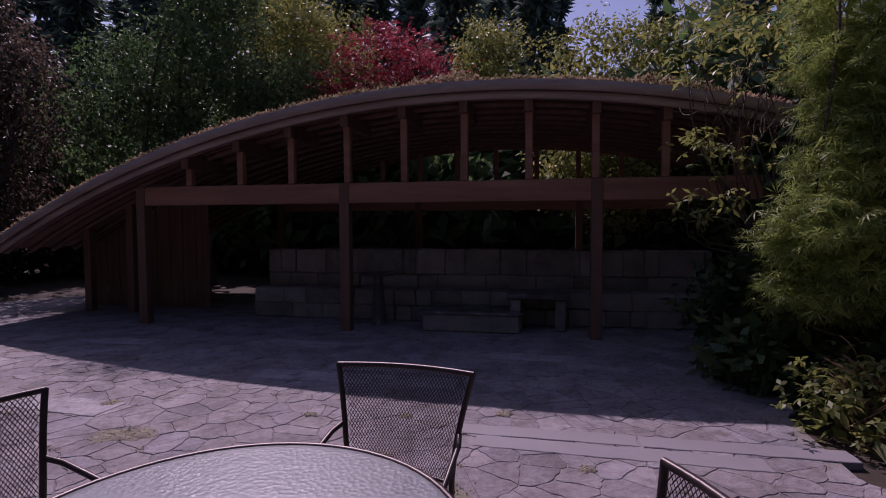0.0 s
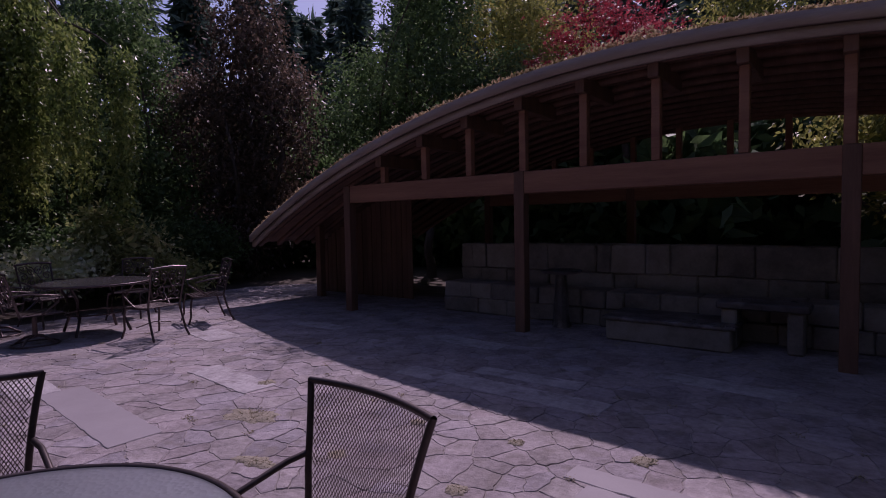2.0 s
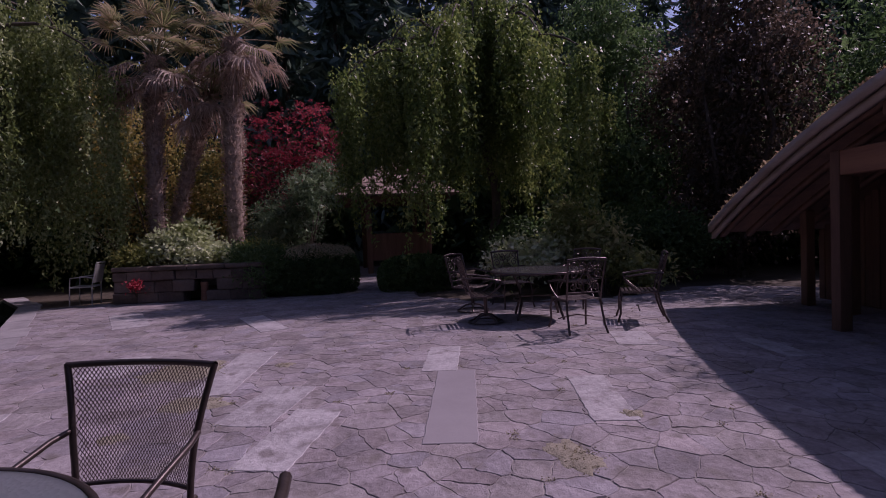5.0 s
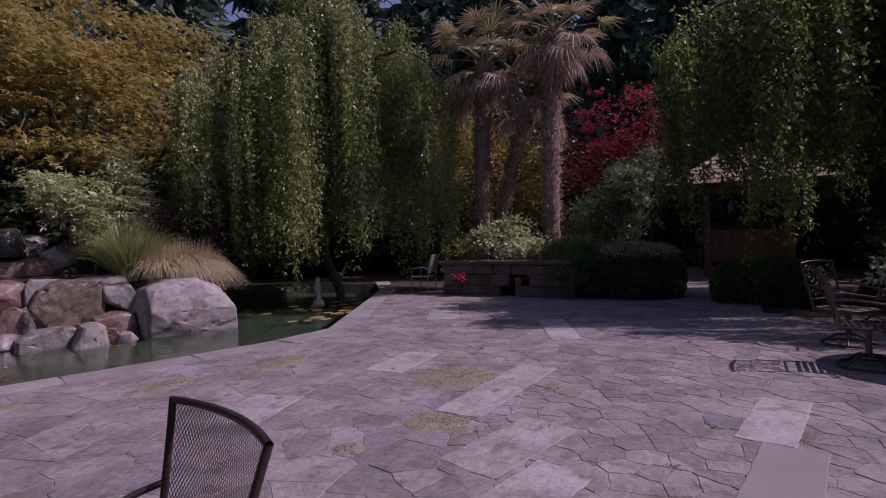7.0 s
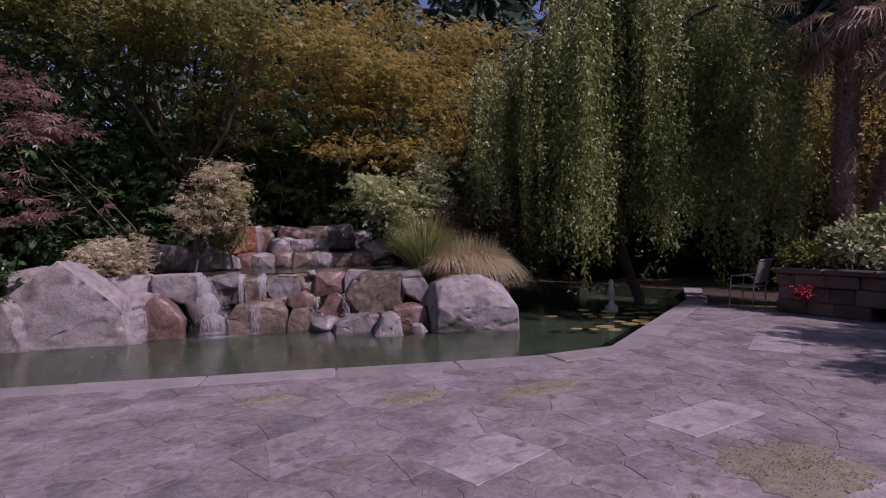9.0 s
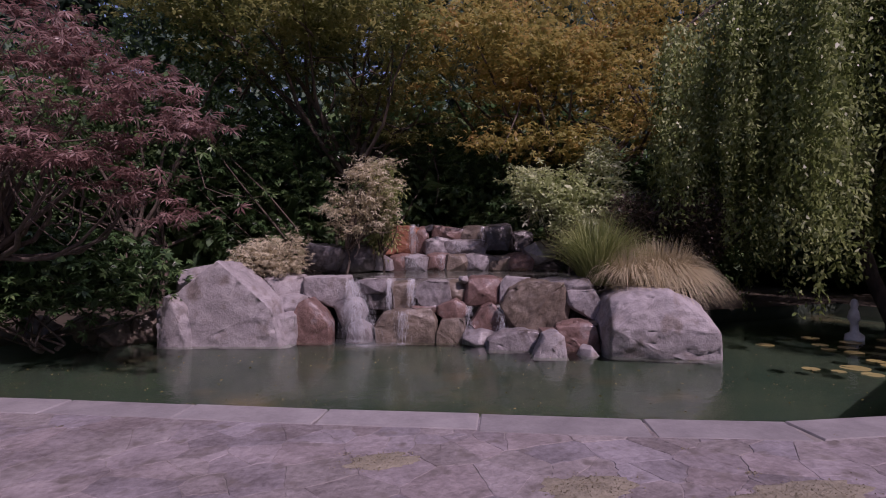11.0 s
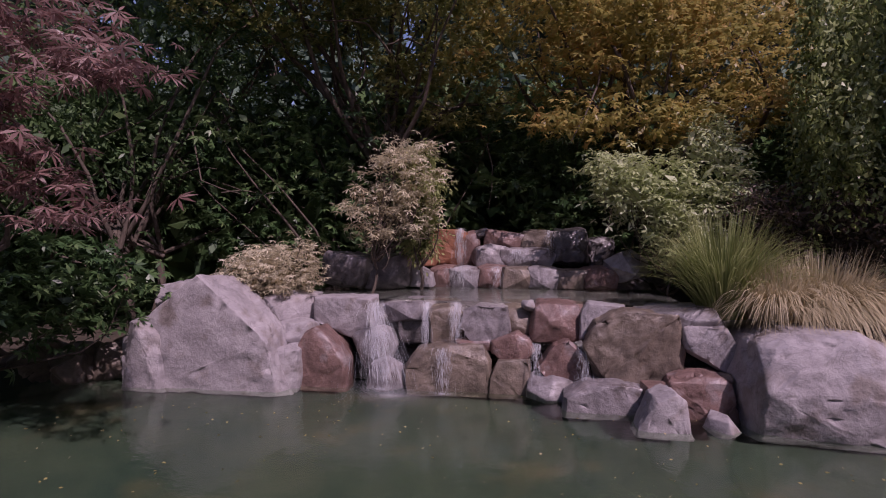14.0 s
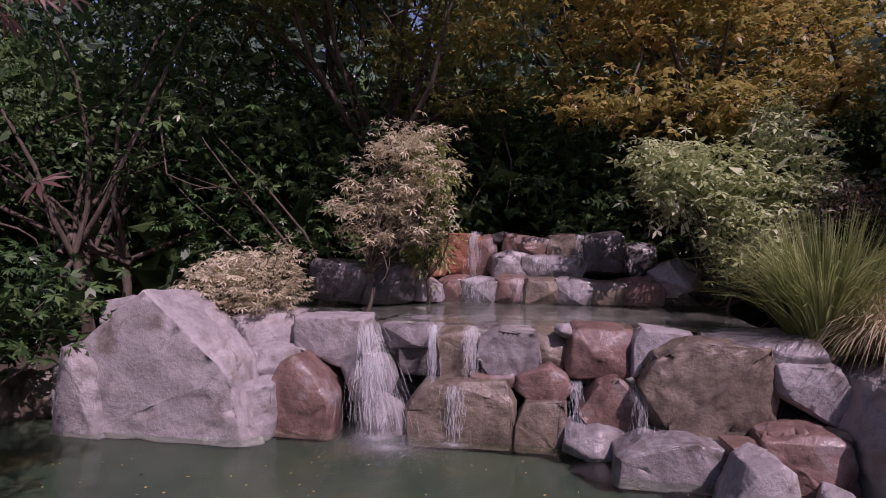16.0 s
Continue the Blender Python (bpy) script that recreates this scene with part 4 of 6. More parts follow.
broadleaf("maple_tree", "overhanging maple with russet pink leaves beside the pond", "tree", (2.3, -8.6, -0.05),
          [(-0.1, -6.1, 3.5, 0.9, 0.6, 0.42), (-0.9, -5.85, 3.25, 0.5, 0.45, 0.25), (-1.3, -5.75, 2.9, 0.32, 0.3, 0.2), (-0.2, -6.0, 2.7, 0.7, 0.5, 0.3), (-0.7, -5.85, 2.2, 0.6, 0.5, 0.22), (-1.3, -5.75, 1.85, 0.28, 0.3, 0.14), (0.9, -6.5, 4.1, 1.1, 0.8, 0.5), (1.2, -7.0, 3.0, 0.9, 0.8, 0.5)],
          G_PURPLE, 32, 120, 15, 0.36, (0.12, 0.022), 0.08, 18, 0.2, 0.6, 0.5, dense=0, star=7)
broadleaf("maple_tree", "crimson leaved maple behind the palms", "tree", (-19.5, 1.0, -0.05),
          [(-19.2, 1.3, 4.9, 1.7, 1.6, 1.3), (-19.6, -0.2, 4.2, 1.5, 1.5, 1.2), (-18.9, 2.2, 4.4, 1.0, 1.2, 0.9), (-19.0, 0.6, 3.0, 1.3, 1.4, 0.8)],
          G_CRIMSON, 33, 120, 28, 0.65, (0.085, 0.032), 0.1, 12, 0.2, 0.3, star=4)
broadleaf("maple_tree", "bright red maple rising behind the pavilion roof", "tree", (-0.9, 15.0, -0.05),
          [(-1.4, 15.0, 6.2, 1.3, 1.2, 0.9), (-0.5, 15.1, 5.3, 1.2, 1.1, 0.9), (-2.5, 14.9, 5.2, 1.1, 1.1, 0.9)],
          G_CRIMSON, 34, 130, 26, 0.55, (0.085, 0.032), 0.12, 12, 0.25, 0.3, star=4)
broadleaf("garden_tree", "light yellow green tree behind the pavilion", "tree", (5.2, 14.8, -0.05),
          [(3.9, 14.6, 5.6, 1.5, 1.4, 1.4), (6.2, 14.4, 5.9, 1.8, 1.5, 1.5), (8.6, 14.2, 5.2, 1.9, 1.5, 1.6), (5.0, 14.4, 3.6, 1.8, 1.4, 1.0), (7.2, 14.0, 3.0, 1.8, 1.3, 1.3), (4.3, 14.0, 2.2, 1.4, 1.0, 0.9), (3.5, 13.9, 3.1, 1.2, 0.9, 0.8), (6.8, 13.6, 2.0, 1.3, 0.9, 0.8)],
          G_YELLOW, 35, 460, 44, 0.5, (0.13, 0.06), 0.13, 14, 0.6, 0.4)
broadleaf("garden_tree", "tall yellow green tree behind the pavilion", "tree", (1.5, 20.0, -0.05),
          [(1.7, 20.0, 7.4, 1.5, 1.4, 1.9), (1.2, 20.2, 5.4, 1.5, 1.4, 1.3)], G_YELLOW, 36, 220, 40, 0.5, (0.13, 0.06), 0.12, 10)
broadleaf("garden_tree", "tall dark evergreen tree beside the pavilion", "tree", (-6.2, 14.2, -0.05),
          [(-6.4, 14.2, 5.6, 1.9, 1.6, 2.3), (-4.6, 14.8, 4.4, 1.6, 1.4, 1.8), (-8.2, 14.4, 4.4, 1.7, 1.5, 2.2), (-6.0, 14.4, 8.2, 1.4, 1.3, 1.5)],
          G_DEEP, 37, 620, 44, 0.45, (0.12, 0.05), 0.15, 14, 0.8, 0.5)
broadleaf("garden_tree", "slender tree with mixed green leaves behind the pavilion", "tree", (-3.4, 17.0, -0.05),
          [(-3.6, 17.0, 6.4, 1.7, 1.5, 2.2), (-5.0, 17.2, 7.8, 1.5, 1.4, 1.4), (-2.4, 17.0, 4.6, 1.6, 1.4, 1.6)],
          G_YELLOW, 38, 420, 36, 0.45, (0.11, 0.05), 0.12, 12, 0.8, 0.5)
broadleaf("vine_covered_tree", "dark tree hung with plum coloured vine leaves", "tree", (-11.2, 12.4, -0.05),
          [(-11.2, 12.4, 6.0, 1.3, 1.3, 3.6), (-12.6, 12.2, 4.6, 1.4, 1.3, 1.6), (-10.2, 12.6, 4.0, 1.3, 1.2, 2.4), (-11.4, 12.2, 2.0, 1.7, 1.4, 1.7)],
          G_PLUM, 39, 640, 42, 0.42, (0.11, 0.06), 0.2, 14, 1.1, 0.8)
broadleaf("garden_tree", "dark evergreen tree beyond the terrace corner", "tree", (-15.0, 11.0, -0.05),
          [(-15.0, 11.0, 4.0, 2.2, 2.0, 3.4), (-13.2, 10.4, 2.2, 1.6, 1.4, 2.0), (-14.6, 10.8, 7.0, 1.5, 1.5, 1.6)], G_DEEP, 40, 560, 42, 0.5, (0.13, 0.06), 0.18, 12, 0.8, 0.5)

# planting behind the waterfall
broadleaf("rhododendron", "glossy rhododendron thicket behind the waterfall", "shrub", (-3.2, -13.0, -0.05),
          [(-3.2, -12.9, 3.2, 2.0, 1.3, 2.2), (-5.6, -13.4, 3.0, 1.9, 1.2, 2.2), (-1.2, -12.6, 3.4, 1.9, 1.3, 2.3)],
          G_RHODO, 41, 300, 11, 0.5, (0.15, 0.045), 0.07, 20, 0.6, 0.2, 0.6, 4, "rhododendrons", star=6)
broadleaf("rhododendron", "glossy rhododendron under the maple above the falls", "shrub", (-8.0, -12.0, -0.05),
          [(-8.0, -12.0, 2.6, 1.8, 1.1, 1.9), (-10.2, -11.2, 2.4, 1.8, 1.1, 1.8), (-12.2, -10.4, 2.2, 1.8, 1.2, 1.9)],
          G_RHODO, 42, 330, 11, 0.5, (0.15, 0.045), 0.07, 16, 0.6, 0.2, 0.6, 4, "rhododendrons", star=6)
broadleaf("rhododendron", "dark glossy rhododendron at the shaded pond edge", "shrub", (1.1, -8.6, -0.05),
          [(1.1, -8.5, 1.1, 1.0, 0.8, 0.75), (0.2, -9.3, 1.0, 0.8, 0.6, 0.6), (2.2, -8.2, 1.0, 1.0, 0.8, 0.9)],
          G_RHODO, 43, 150, 9, 0.36, (0.13, 0.042), 0.04, 12, 0.6, 0.1, 0.6, 4, "rhododendrons", star=7)
broadleaf("garden_tree", "dark many stemmed tree behind the pond", "tree", (0.6, -12.4, -0.05),
          [(0.6, -12.2, 4.6, 2.4, 1.6, 2.2), (2.6, -11.4, 4.0, 2.0, 1.6, 2.2), (-1.4, -13.0, 6.4, 2.4, 1.6, 1.6)],
          G_DEEP, 44, 300, 30, 0.5, (0.10, 0.045), 0.09, 18, 0.6, 0.4, 0.5, 3)
broadleaf("dwarf_maple", "dry dwarf maple with pinkish tan twiggy leaves", "shrub", (-3.5, -9.85, 0.6),
          [(-4.15, -9.75, 2.75, 0.62, 0.5, 0.36), (-3.75, -9.7, 2.25, 0.55, 0.45, 0.28), (-4.2, -9.8, 3.1, 0.4, 0.35, 0.22), (-4.3, -9.7, 2.1, 0.4, 0.35, 0.4), (-3.6, -9.75, 1.8, 0.4, 0.3, 0.18)],
          G_DRY, 45, 95, 13, 0.22, (0.10, 0.022), 0.03, 30, 0.4, 0.2, dense=0, star=5)
broadleaf("azalea", "green shrub beside the dwarf maple", "shrub", (-4.5, -10.3, 0.9),
          [(-4.40, -10.1, 2.55, 0.34, 0.34, 0.72), (-4.45, -10.2, 1.9, 0.24, 0.24, 0.45)], G_GRASS, 46, 90, 36, 0.24, (0.10, 0.03), 0.03, 8, 0.7, 0.7)
broadleaf("dry_shrub", "low dry feathery shrub beside the pale boulder", "shrub", (-2.2, -9.75, 0.7),
          [(-2.35, -9.65, 1.28, 0.48, 0.4, 0.36), (-1.85, -9.75, 1.15, 0.4, 0.35, 0.3)], G_DRY, 47, 130, 12, 0.2, (0.085, 0.018), 0.02, 12, 0.8, -0.2, dense=0, star=6)
broadleaf("variegated_shrub", "pale silver green shrub above the grasses", "shrub", (-8.4, -9.3, 0.7),
          [(-8.0, -9.2, 2.45, 0.85, 0.6, 0.55), (-9.0, -9.0, 2.65, 0.65, 0.5, 0.75), (-7.5, -9.3, 2.75, 0.5, 0.45, 0.35), (-8.6, -9.0, 1.8, 0.8, 0.5, 0.5), (-9.4, -9.8, 3.45, 0.45, 0.4, 0.4)],
          G_SILVER, 48, 210, 10, 0.3, (0.12, 0.042), 0.03, 18, 0.8, -0.3, dense=500, star=4)
broadleaf("russet_shrub", "low dark red shrub behind the grasses", "shrub", (-9.6, -8.4, -0.05),
          [(-9.6, -8.3, 1.9, 1.0, 0.7, 0.6), (-10.6, -7.9, 1.8, 0.9, 0.6, 0.7), (-9.9, -8.2, 1.0, 1.1, 0.7, 0.9)], G_PLUM, 49, 220, 40, 0.3, (0.08, 0.03), 0.04, 10, 0.5, 0.2)


def grass(name, label, base, material, seed, blades=900, height=1.1, spread=0.8, droop=0.7, root_r=0.22, comb=(0.0, 0.0)):
    """A tuft of arching blades."""
    rng = np.random.default_rng(seed)
    root = thing(name, label, "grass", at=Matrix.Translation(base))
    n, seg = blades, 6
    a = rng.uniform(0, 2 * math.pi, n)
    r0 = root_r * np.sqrt(rng.random(n))
    lean = rng.uniform(0.15, 1.0, n) * spread
    h = height * rng.uniform(0.55, 1.05, n)
    out = np.stack([np.cos(a) + comb[0], np.sin(a) + comb[1]], 1)
    t = np.linspace(0, 1, seg)
    x = (r0[:, None] * np.cos(a)[:, None]) + out[:, :1] * lean[:, None] * t ** 1.4
    y = (r0[:, None] * np.sin(a)[:, None]) + out[:, 1:] * lean[:, None] * t ** 1.4
    z = h[:, None] * (t - droop * (lean / spread)[:, None] * t ** 2.6)
    c = np.stack([x, y, z], -1)
    side = np.stack([-np.sin(a), np.cos(a), rng.normal(size=n) * 0.3], 1)[:, None] * (0.0085 * (1 - 0.9 * t) * rng.uniform(0.7, 1.4, (n, 1)))[..., None]
    v = np.stack([c - side, c + side], 2).reshape(-1, 3)
    b = (np.arange(n)[:, None] * seg + np.arange(seg - 1)[None]) * 2
    f = np.stack([b, b + 1, b + 3, b + 2], -1).reshape(-1, 4)
    part_data("blades", mesh_arrays("blades", v, f, material), root)
    return root


grass("ornamental_grass", "tall green ornamental grass above the waterfall", (-7.75, -7.2, 0.75), G_GRASS, 51, 1500, 1.55, 0.95, 0.5, 0.30)
grass("ornamental_grass", "mound of dry straw coloured grass spilling over the boulder", (-8.7, -6.75, 0.72), G_STRAW, 52, 4200, 1.15, 0.78, 1.3, 0.46, (-0.12, 0.2))
grass("ornamental_grass", "dry grass tuft beside the straw mound", (-8.1, -6.75, 0.78), G_STRAW, 53, 1500, 0.9, 0.62, 1.1, 0.32, (0.05, 0.15))

# by the start of the walk
broadleaf("feathery_conifer", "bright green feathery conifer beside the terrace", "shrub", (3.75, 4.95, -0.05),
          [(3.28, 4.62, 1.0, 0.46, 0.45, 0.30), (3.3, 4.6, 1.45, 0.55, 0.5, 0.35), (3.75, 4.7, 1.25, 0.5, 0.5, 0.45), (3.68, 4.7, 2.1, 0.55, 0.55, 0.5), (3.72, 4.75, 2.8, 0.5, 0.5, 0.55), (3.85, 4.9, 3.6, 0.55, 0.55, 0.7), (4.2, 4.7, 1.9, 0.6, 0.6, 1.0)],
          G_FEATHER, 54, 1500, 7, 0.17, (0.115, 0.010), 0.05, 30, 0.8, 0.2, 0.5, dense=600, star=8)
broadleaf("sapling", "thin sapling with yellow green leaves", "tree", (3.9, 6.0, -0.05),
          [(2.55, 5.25, 1.75, 0.35, 0.3, 0.18), (2.9, 5.6, 2.4, 0.4, 0.4, 0.25), (3.4, 5.9, 3.4, 0.8, 0.6, 0.5), (3.9, 6.0, 4.3, 1.0, 0.8, 0.6), (2.5, 5.6, 3.5, 0.4, 0.4, 0.2)],
          G_YELLOW, 55, 75, 7, 0.3, (0.11, 0.045), 0.025, 26, 0.5, 0.5, 0.3, dense=0, star=3)
broadleaf("flower_shrub", "small leafy shrub with red stems beside the paving", "shrub", (3.05, 3.85, -0.05),
          [(2.95, 3.75, 0.15, 0.42, 0.4, 0.14), (3.2, 3.95, 0.34, 0.45, 0.4, 0.22)], G_YELLOW, 56, 60, 7, 0.2, (0.07, 0.035), 0.012, 18, 0.6, -0.2, 0.4, 3, dense=60, star=4, bark=TIMBER)
broadleaf("hydrangea", "shaded broad leaved plant under the conifer", "shrub", (3.5, 5.6, -0.05),
          [(3.1, 5.0, 0.35, 0.6, 0.5, 0.3), (4.0, 5.0, 0.5, 0.7, 0.5, 0.5), (3.9, 6.2, 0.6, 0.9, 0.7, 0.6)], G_RHODO, 57, 130, 26, 0.24, (0.14, 0.08), 0.02, 12, 0.6, 0.2, 0.4, 3)

# forest
tall = conifer("conifer", "tall dark forest conifer", pose(-24, 10, 0), 21.0, 3.6, G_CONIFER, 61)
slim = conifer("conifer", "slender dark forest conifer", pose(-26, 3, 0), 17.0, 2.7, G_CONIFER, 62, 24, 8, 13)
rng_forest = random.Random(5)


def plant_conifer(k, x, y, height):
    m = pose(x, y, -0.1, 0, 0, rng_forest.uniform(0, 360)) @ Matrix.Scale(height / (21.0 if k % 2 else 17.0), 4)
    copy_thing(tall if k % 2 else slim, m)


for k in range(27):
    x = -36 + k * 2.6 + rng_forest.uniform(-0.8, 0.8)
    if not 8.5 < x < 14:
        plant_conifer(k, x, 31.0 + 4.5 * (k % 2) + rng_forest.uniform(-1, 1), rng_forest.uniform(17, 20))
# the ring runs on along the unseen side, added to close it and fill reflections
for k in range(50):
    a = radians(150 + 235 * k / 50) + rng_forest.uniform(-0.03, 0.03)
    r = (21.5, 26.0, 31.0)[k % 3] + rng_forest.uniform(-1, 1)
    x, y = -6 + r * math.cos(a), 0 + r * math.sin(a)
    height = rng_forest.uniform(17, 23)
    if y > 2 and x < -10:
        height = min(height, 13.0 + 0.35 * (-16 - x))
    plant_conifer(k, x, y, max(10.0, height))
for k in range(9):
    plant_conifer(k, -36 + rng_forest.uniform(-2, 2), 6 + k * 2.9, rng_forest.uniform(22, 27) if k != 3 else 12.0)

for k in range(17):
    plant_conifer(k, -37 + 2.65 * k + rng_forest.uniform(-0.6, 0.6), 39.0 + rng_forest.uniform(-1, 1), rng_forest.uniform(18, 22))

# ---- pavilion fittings ----
rng_stone = random.Random(11)


def block_wall(name, label, at, length, height, depth, courses, material, group="", kind="", gap=0.004, widths=(0.22, 0.85), open_at=None):
    """A wall of rough stone blocks, each a piece of its own, over a dark core."""
    root = thing(name, label, "wall", group, kind, at)
    z = 0.0
    cuts = [height * (c + (rng_stone.uniform(-0.16, 0.16) if 0 < c < courses else 0)) / courses for c in range(courses + 1)]
    for c in range(courses):
        z, h = cuts[c], cuts[c + 1] - cuts[c]
        x = -rng_stone.uniform(0, 0.2)
        while x < length - 0.05:
            w = min(rng_stone.uniform(*widths), length - x)
            x0 = max(x, 0.0)
            w0 = x + w - x0
            inside = open_at and open_at[0] < x0 + w0 / 2 < open_at[1] and z + h / 2 < open_at[2]
            if w0 > 0.06 and not inside:
                bm = bmesh.new()
                box(bm, pose(x0 + w0 / 2, rng_stone.uniform(-0.02, 0.02), z + h / 2), w0 - gap, depth, h - gap, 0.018)
                for v in bm.verts:
                    v.co += Vector((0.012 * noise.noise(v.co * 5.0), 0.05 * noise.noise(v.co * 3.1 + Vector((c, x, 0))), 0.02 * noise.noise(v.co * 4.0)))
                part("stone", bm, material, root)
            x += w
    return root


def local(m, x, y, z=0.0, rz=0.0):
    return m @ pose(x, y, z, 0, 0, rz)


block_wall("stone_counter", "low grey stone bench wall inside the pavilion", local(PAV, -2.0, 1.1), 7.3, 0.50, 0.5, 2, WALLSTONE)
block_wall("stone_wall", "weathered stone back wall of the pavilion", local(PAV, -2.05, 1.62), 7.4, 1.12, 0.4, 3, WALLSTONE)
hearth = thing("fire_pit", "low square stone fire pit with dark stone rim", "fire pit", at=local(PAV, 1.8, 0.5))
for sx, sy, px, py in ((1.4, 0.16, 0, -0.3), (1.4, 0.16, 0, 0.3), (0.16, 0.44, -0.62, 0), (0.16, 0.44, 0.62, 0)):
    box_part("stone", pose(px, py, 0.13), sx, sy, 0.26, WALLSTONE, hearth, bevel=0.02)
box_part("rim", pose(0.0, 0.0, 0.275), 1.5, 0.8, 0.04, ROCK_DARK, hearth, "dark stone rim")
seat = thing("stone_bench", "dark stone bench slab beside the fire pit", "bench", at=local(PAV, 2.75, 0.55))
box_part("slab", pose(0, 0, 0.5), 0.9, 0.42, 0.08, ROCK_DARK, seat, bevel=0.015)
for sx in (-0.32, 0.32):
    box_part("block", pose(sx, 0, 0.23), 0.16, 0.34, 0.46, WALLSTONE, seat, bevel=0.02)
grill = thing("pedestal_table", "small dark round topped pedestal table under the pavilion", "table", at=local(PAV, 0.3, 0.55))
bm = bmesh.new()
bmesh.ops.create_cone(bm, cap_ends=True, segments=28, radius1=0.27, radius2=0.29, depth=0.04, matrix=pose(0, 0, 0.78))
part("tabletop", bm, ROCK_DARK, grill)
bm = bmesh.new()
bmesh.ops.create_cone(bm, cap_ends=True, segments=12, radius1=0.12, radius2=0.07, depth=0.76, matrix=pose(0, 0, 0.38))
part("pedestal", bm, ROCK_DARK, grill)

# planted roof edge
rng_sedum = np.random.default_rng(70)
n = 20000
ss = rng_sedum.uniform(PAV_LOW + 0.1, PAV_HIGH, n)
dd = np.where(rng_sedum.random(n) < 0.6, rng_sedum.uniform(-0.27, 0.1, n), rng_sedum.uniform(-0.2, PAV_BACK, n))
lump = np.array([max(0.0, noise.noise(Vector((a * 2.1, b * 2.1, 0)))) + 0.3 * max(0.0, noise.noise(Vector((a * 9, b * 9, 3)))) for a, b in zip(ss, dd)])
zz = np.array([roof_z(a) for a in ss]) - 0.02 + rng_sedum.random(n) * (0.05 + 0.15 * lump)
v, f = leaf_arrays(rng_sedum, np.stack([ss, dd, zz], 1), rng_sedum.normal(size=(n, 3)) + np.array([0, -0.1, 0.6]), 0.06, 0.032)
tagged(part_data("roof_planting", mesh_arrays("roof_planting", v, f, SEDUM), pavilion), "dry sedum on the roof edge", kind="stuff")

# ---- mesh chairs and glass table ----
def tube_part(name, pts, r, material, parent, label="", sides=8):
    return tubes(name, [tube_arrays(pts, r, sides)], material, parent, label)


def lattice(name, half, low, high, place, pitch, wire, material, parent, label=""):
    """An open diamond mesh of crossing strips; place(a, b) gives the sheet's point for a across and b along."""
    pieces = []
    span, rise = 2 * half, high - low
    for sign in (1, -1):
        for c in np.arange(-rise * 0.6, span + rise * 0.6, pitch):
            pts = []
            for q in np.linspace(0, 1, 13):
                b = low + rise * q
                a = c - half + sign * (q - 0.5) * rise * 0.55
                if -half <= a <= half:
                    pts.append((place(a - wire, b), place(a + wire, b)))
            if len(pts) > 1:
                v = np.array([p for pair in pts for p in pair])
                j = np.arange(len(pts) - 1)[:, None] * 2
                pieces.append((v, np.concatenate([j, j + 1, j + 3, j + 2], 1)))
    v, f = join_arrays(pieces)
    return tagged(part_data(name, mesh_arrays(name, v, f, material), parent, label), kind="stuff")


def mesh_chair(at):
    """A bronze garden armchair with woven metal back; its origin lies under the middle of the seat, and it faces +y."""
    c = thing("patio_chair", "bronze metal patio armchair with open mesh back", "chair", "chairs round the glass table", at=at)

    def back(a, b):
        flare = 0.24 + 0.075 * max(0.0, (b - 0.45) / 0.45) ** 1.6
        curve = -0.27 - 0.10 * (b - 0.42) - 0.12 * max(0.0, b - 0.62)
        x = a / 0.235 * flare
        return (x, curve - 0.05 * (1 - (a / 0.235) ** 2) + 0.02, b)
    for sgn in (-1, 1):
        pts = [back(0.235 * sgn, b) for b in np.linspace(0.42, 0.91, 9)]
        tube_part("back_rail", [(0.235 * sgn, -0.31, 0.0), (0.235 * sgn, -0.29, 0.2), *pts], 0.013, FRAME_METAL, c)
        tube_part("armrest", [back(0.24 * sgn, 0.66), (0.285 * sgn, -0.20, 0.645), (0.29 * sgn, -0.02, 0.60), (0.285 * sgn, 0.14, 0.545), (0.275 * sgn, 0.22, 0.47), (0.26 * sgn, 0.24, 0.25), (0.255 * sgn, 0.25, 0.0)], 0.012, FRAME_METAL, c)
        tube_part("seat_rail", [(0.24 * sgn, -0.28, 0.41), (0.245 * sgn, 0.0, 0.405), (0.25 * sgn, 0.22, 0.425)], 0.011, FRAME_METAL, c)
    tube_part("top_rail", [back(a, 0.905) for a in np.linspace(-0.238, 0.238, 11)], 0.013, FRAME_METAL, c)
    tube_part("lower_rail", [back(a, 0.455) for a in np.linspace(-0.235, 0.235, 9)], 0.009, FRAME_METAL, c)
    tube_part("front_rail", [(a, 0.225 - 0.02 * (a / 0.25) ** 2, 0.422) for a in np.linspace(-0.25, 0.25, 7)], 0.011, FRAME_METAL, c)
    lattice("backrest", 0.23, 0.455, 0.90, back, 0.0125, 0.0016, FRAME_METAL, c, "woven metal mesh back")
    lattice("seat", 0.24, -0.27, 0.22, lambda a, b: (a, b, 0.415 - 0.03 * (1 - (a / 0.24) ** 2)), 0.0125, 0.0019, FRAME_METAL, c, "woven metal mesh seat")
    return c


def facing(x, y, fx, fy):
    return pose(x, y, 0.004, 0, 0, math.degrees(math.atan2(fy, fx)) - 90)


first = mesh_chair(facing(-0.27, 2.02, -0.28, -0.96))
copy_thing(first, facing(-1.35, 1.66, 0.946, -0.325))
copy_thing(first, facing(0.28, 1.07, -0.99, -0.06))

GLASS = bpy.data.materials.new("pebbled_glass")
GLASS.use_nodes = True
gt = GLASS.node_tree
gb = gt.nodes["Principled BSDF"]
gb.inputs["Base Color"].default_value = (0.46, 0.50, 0.53, 1)
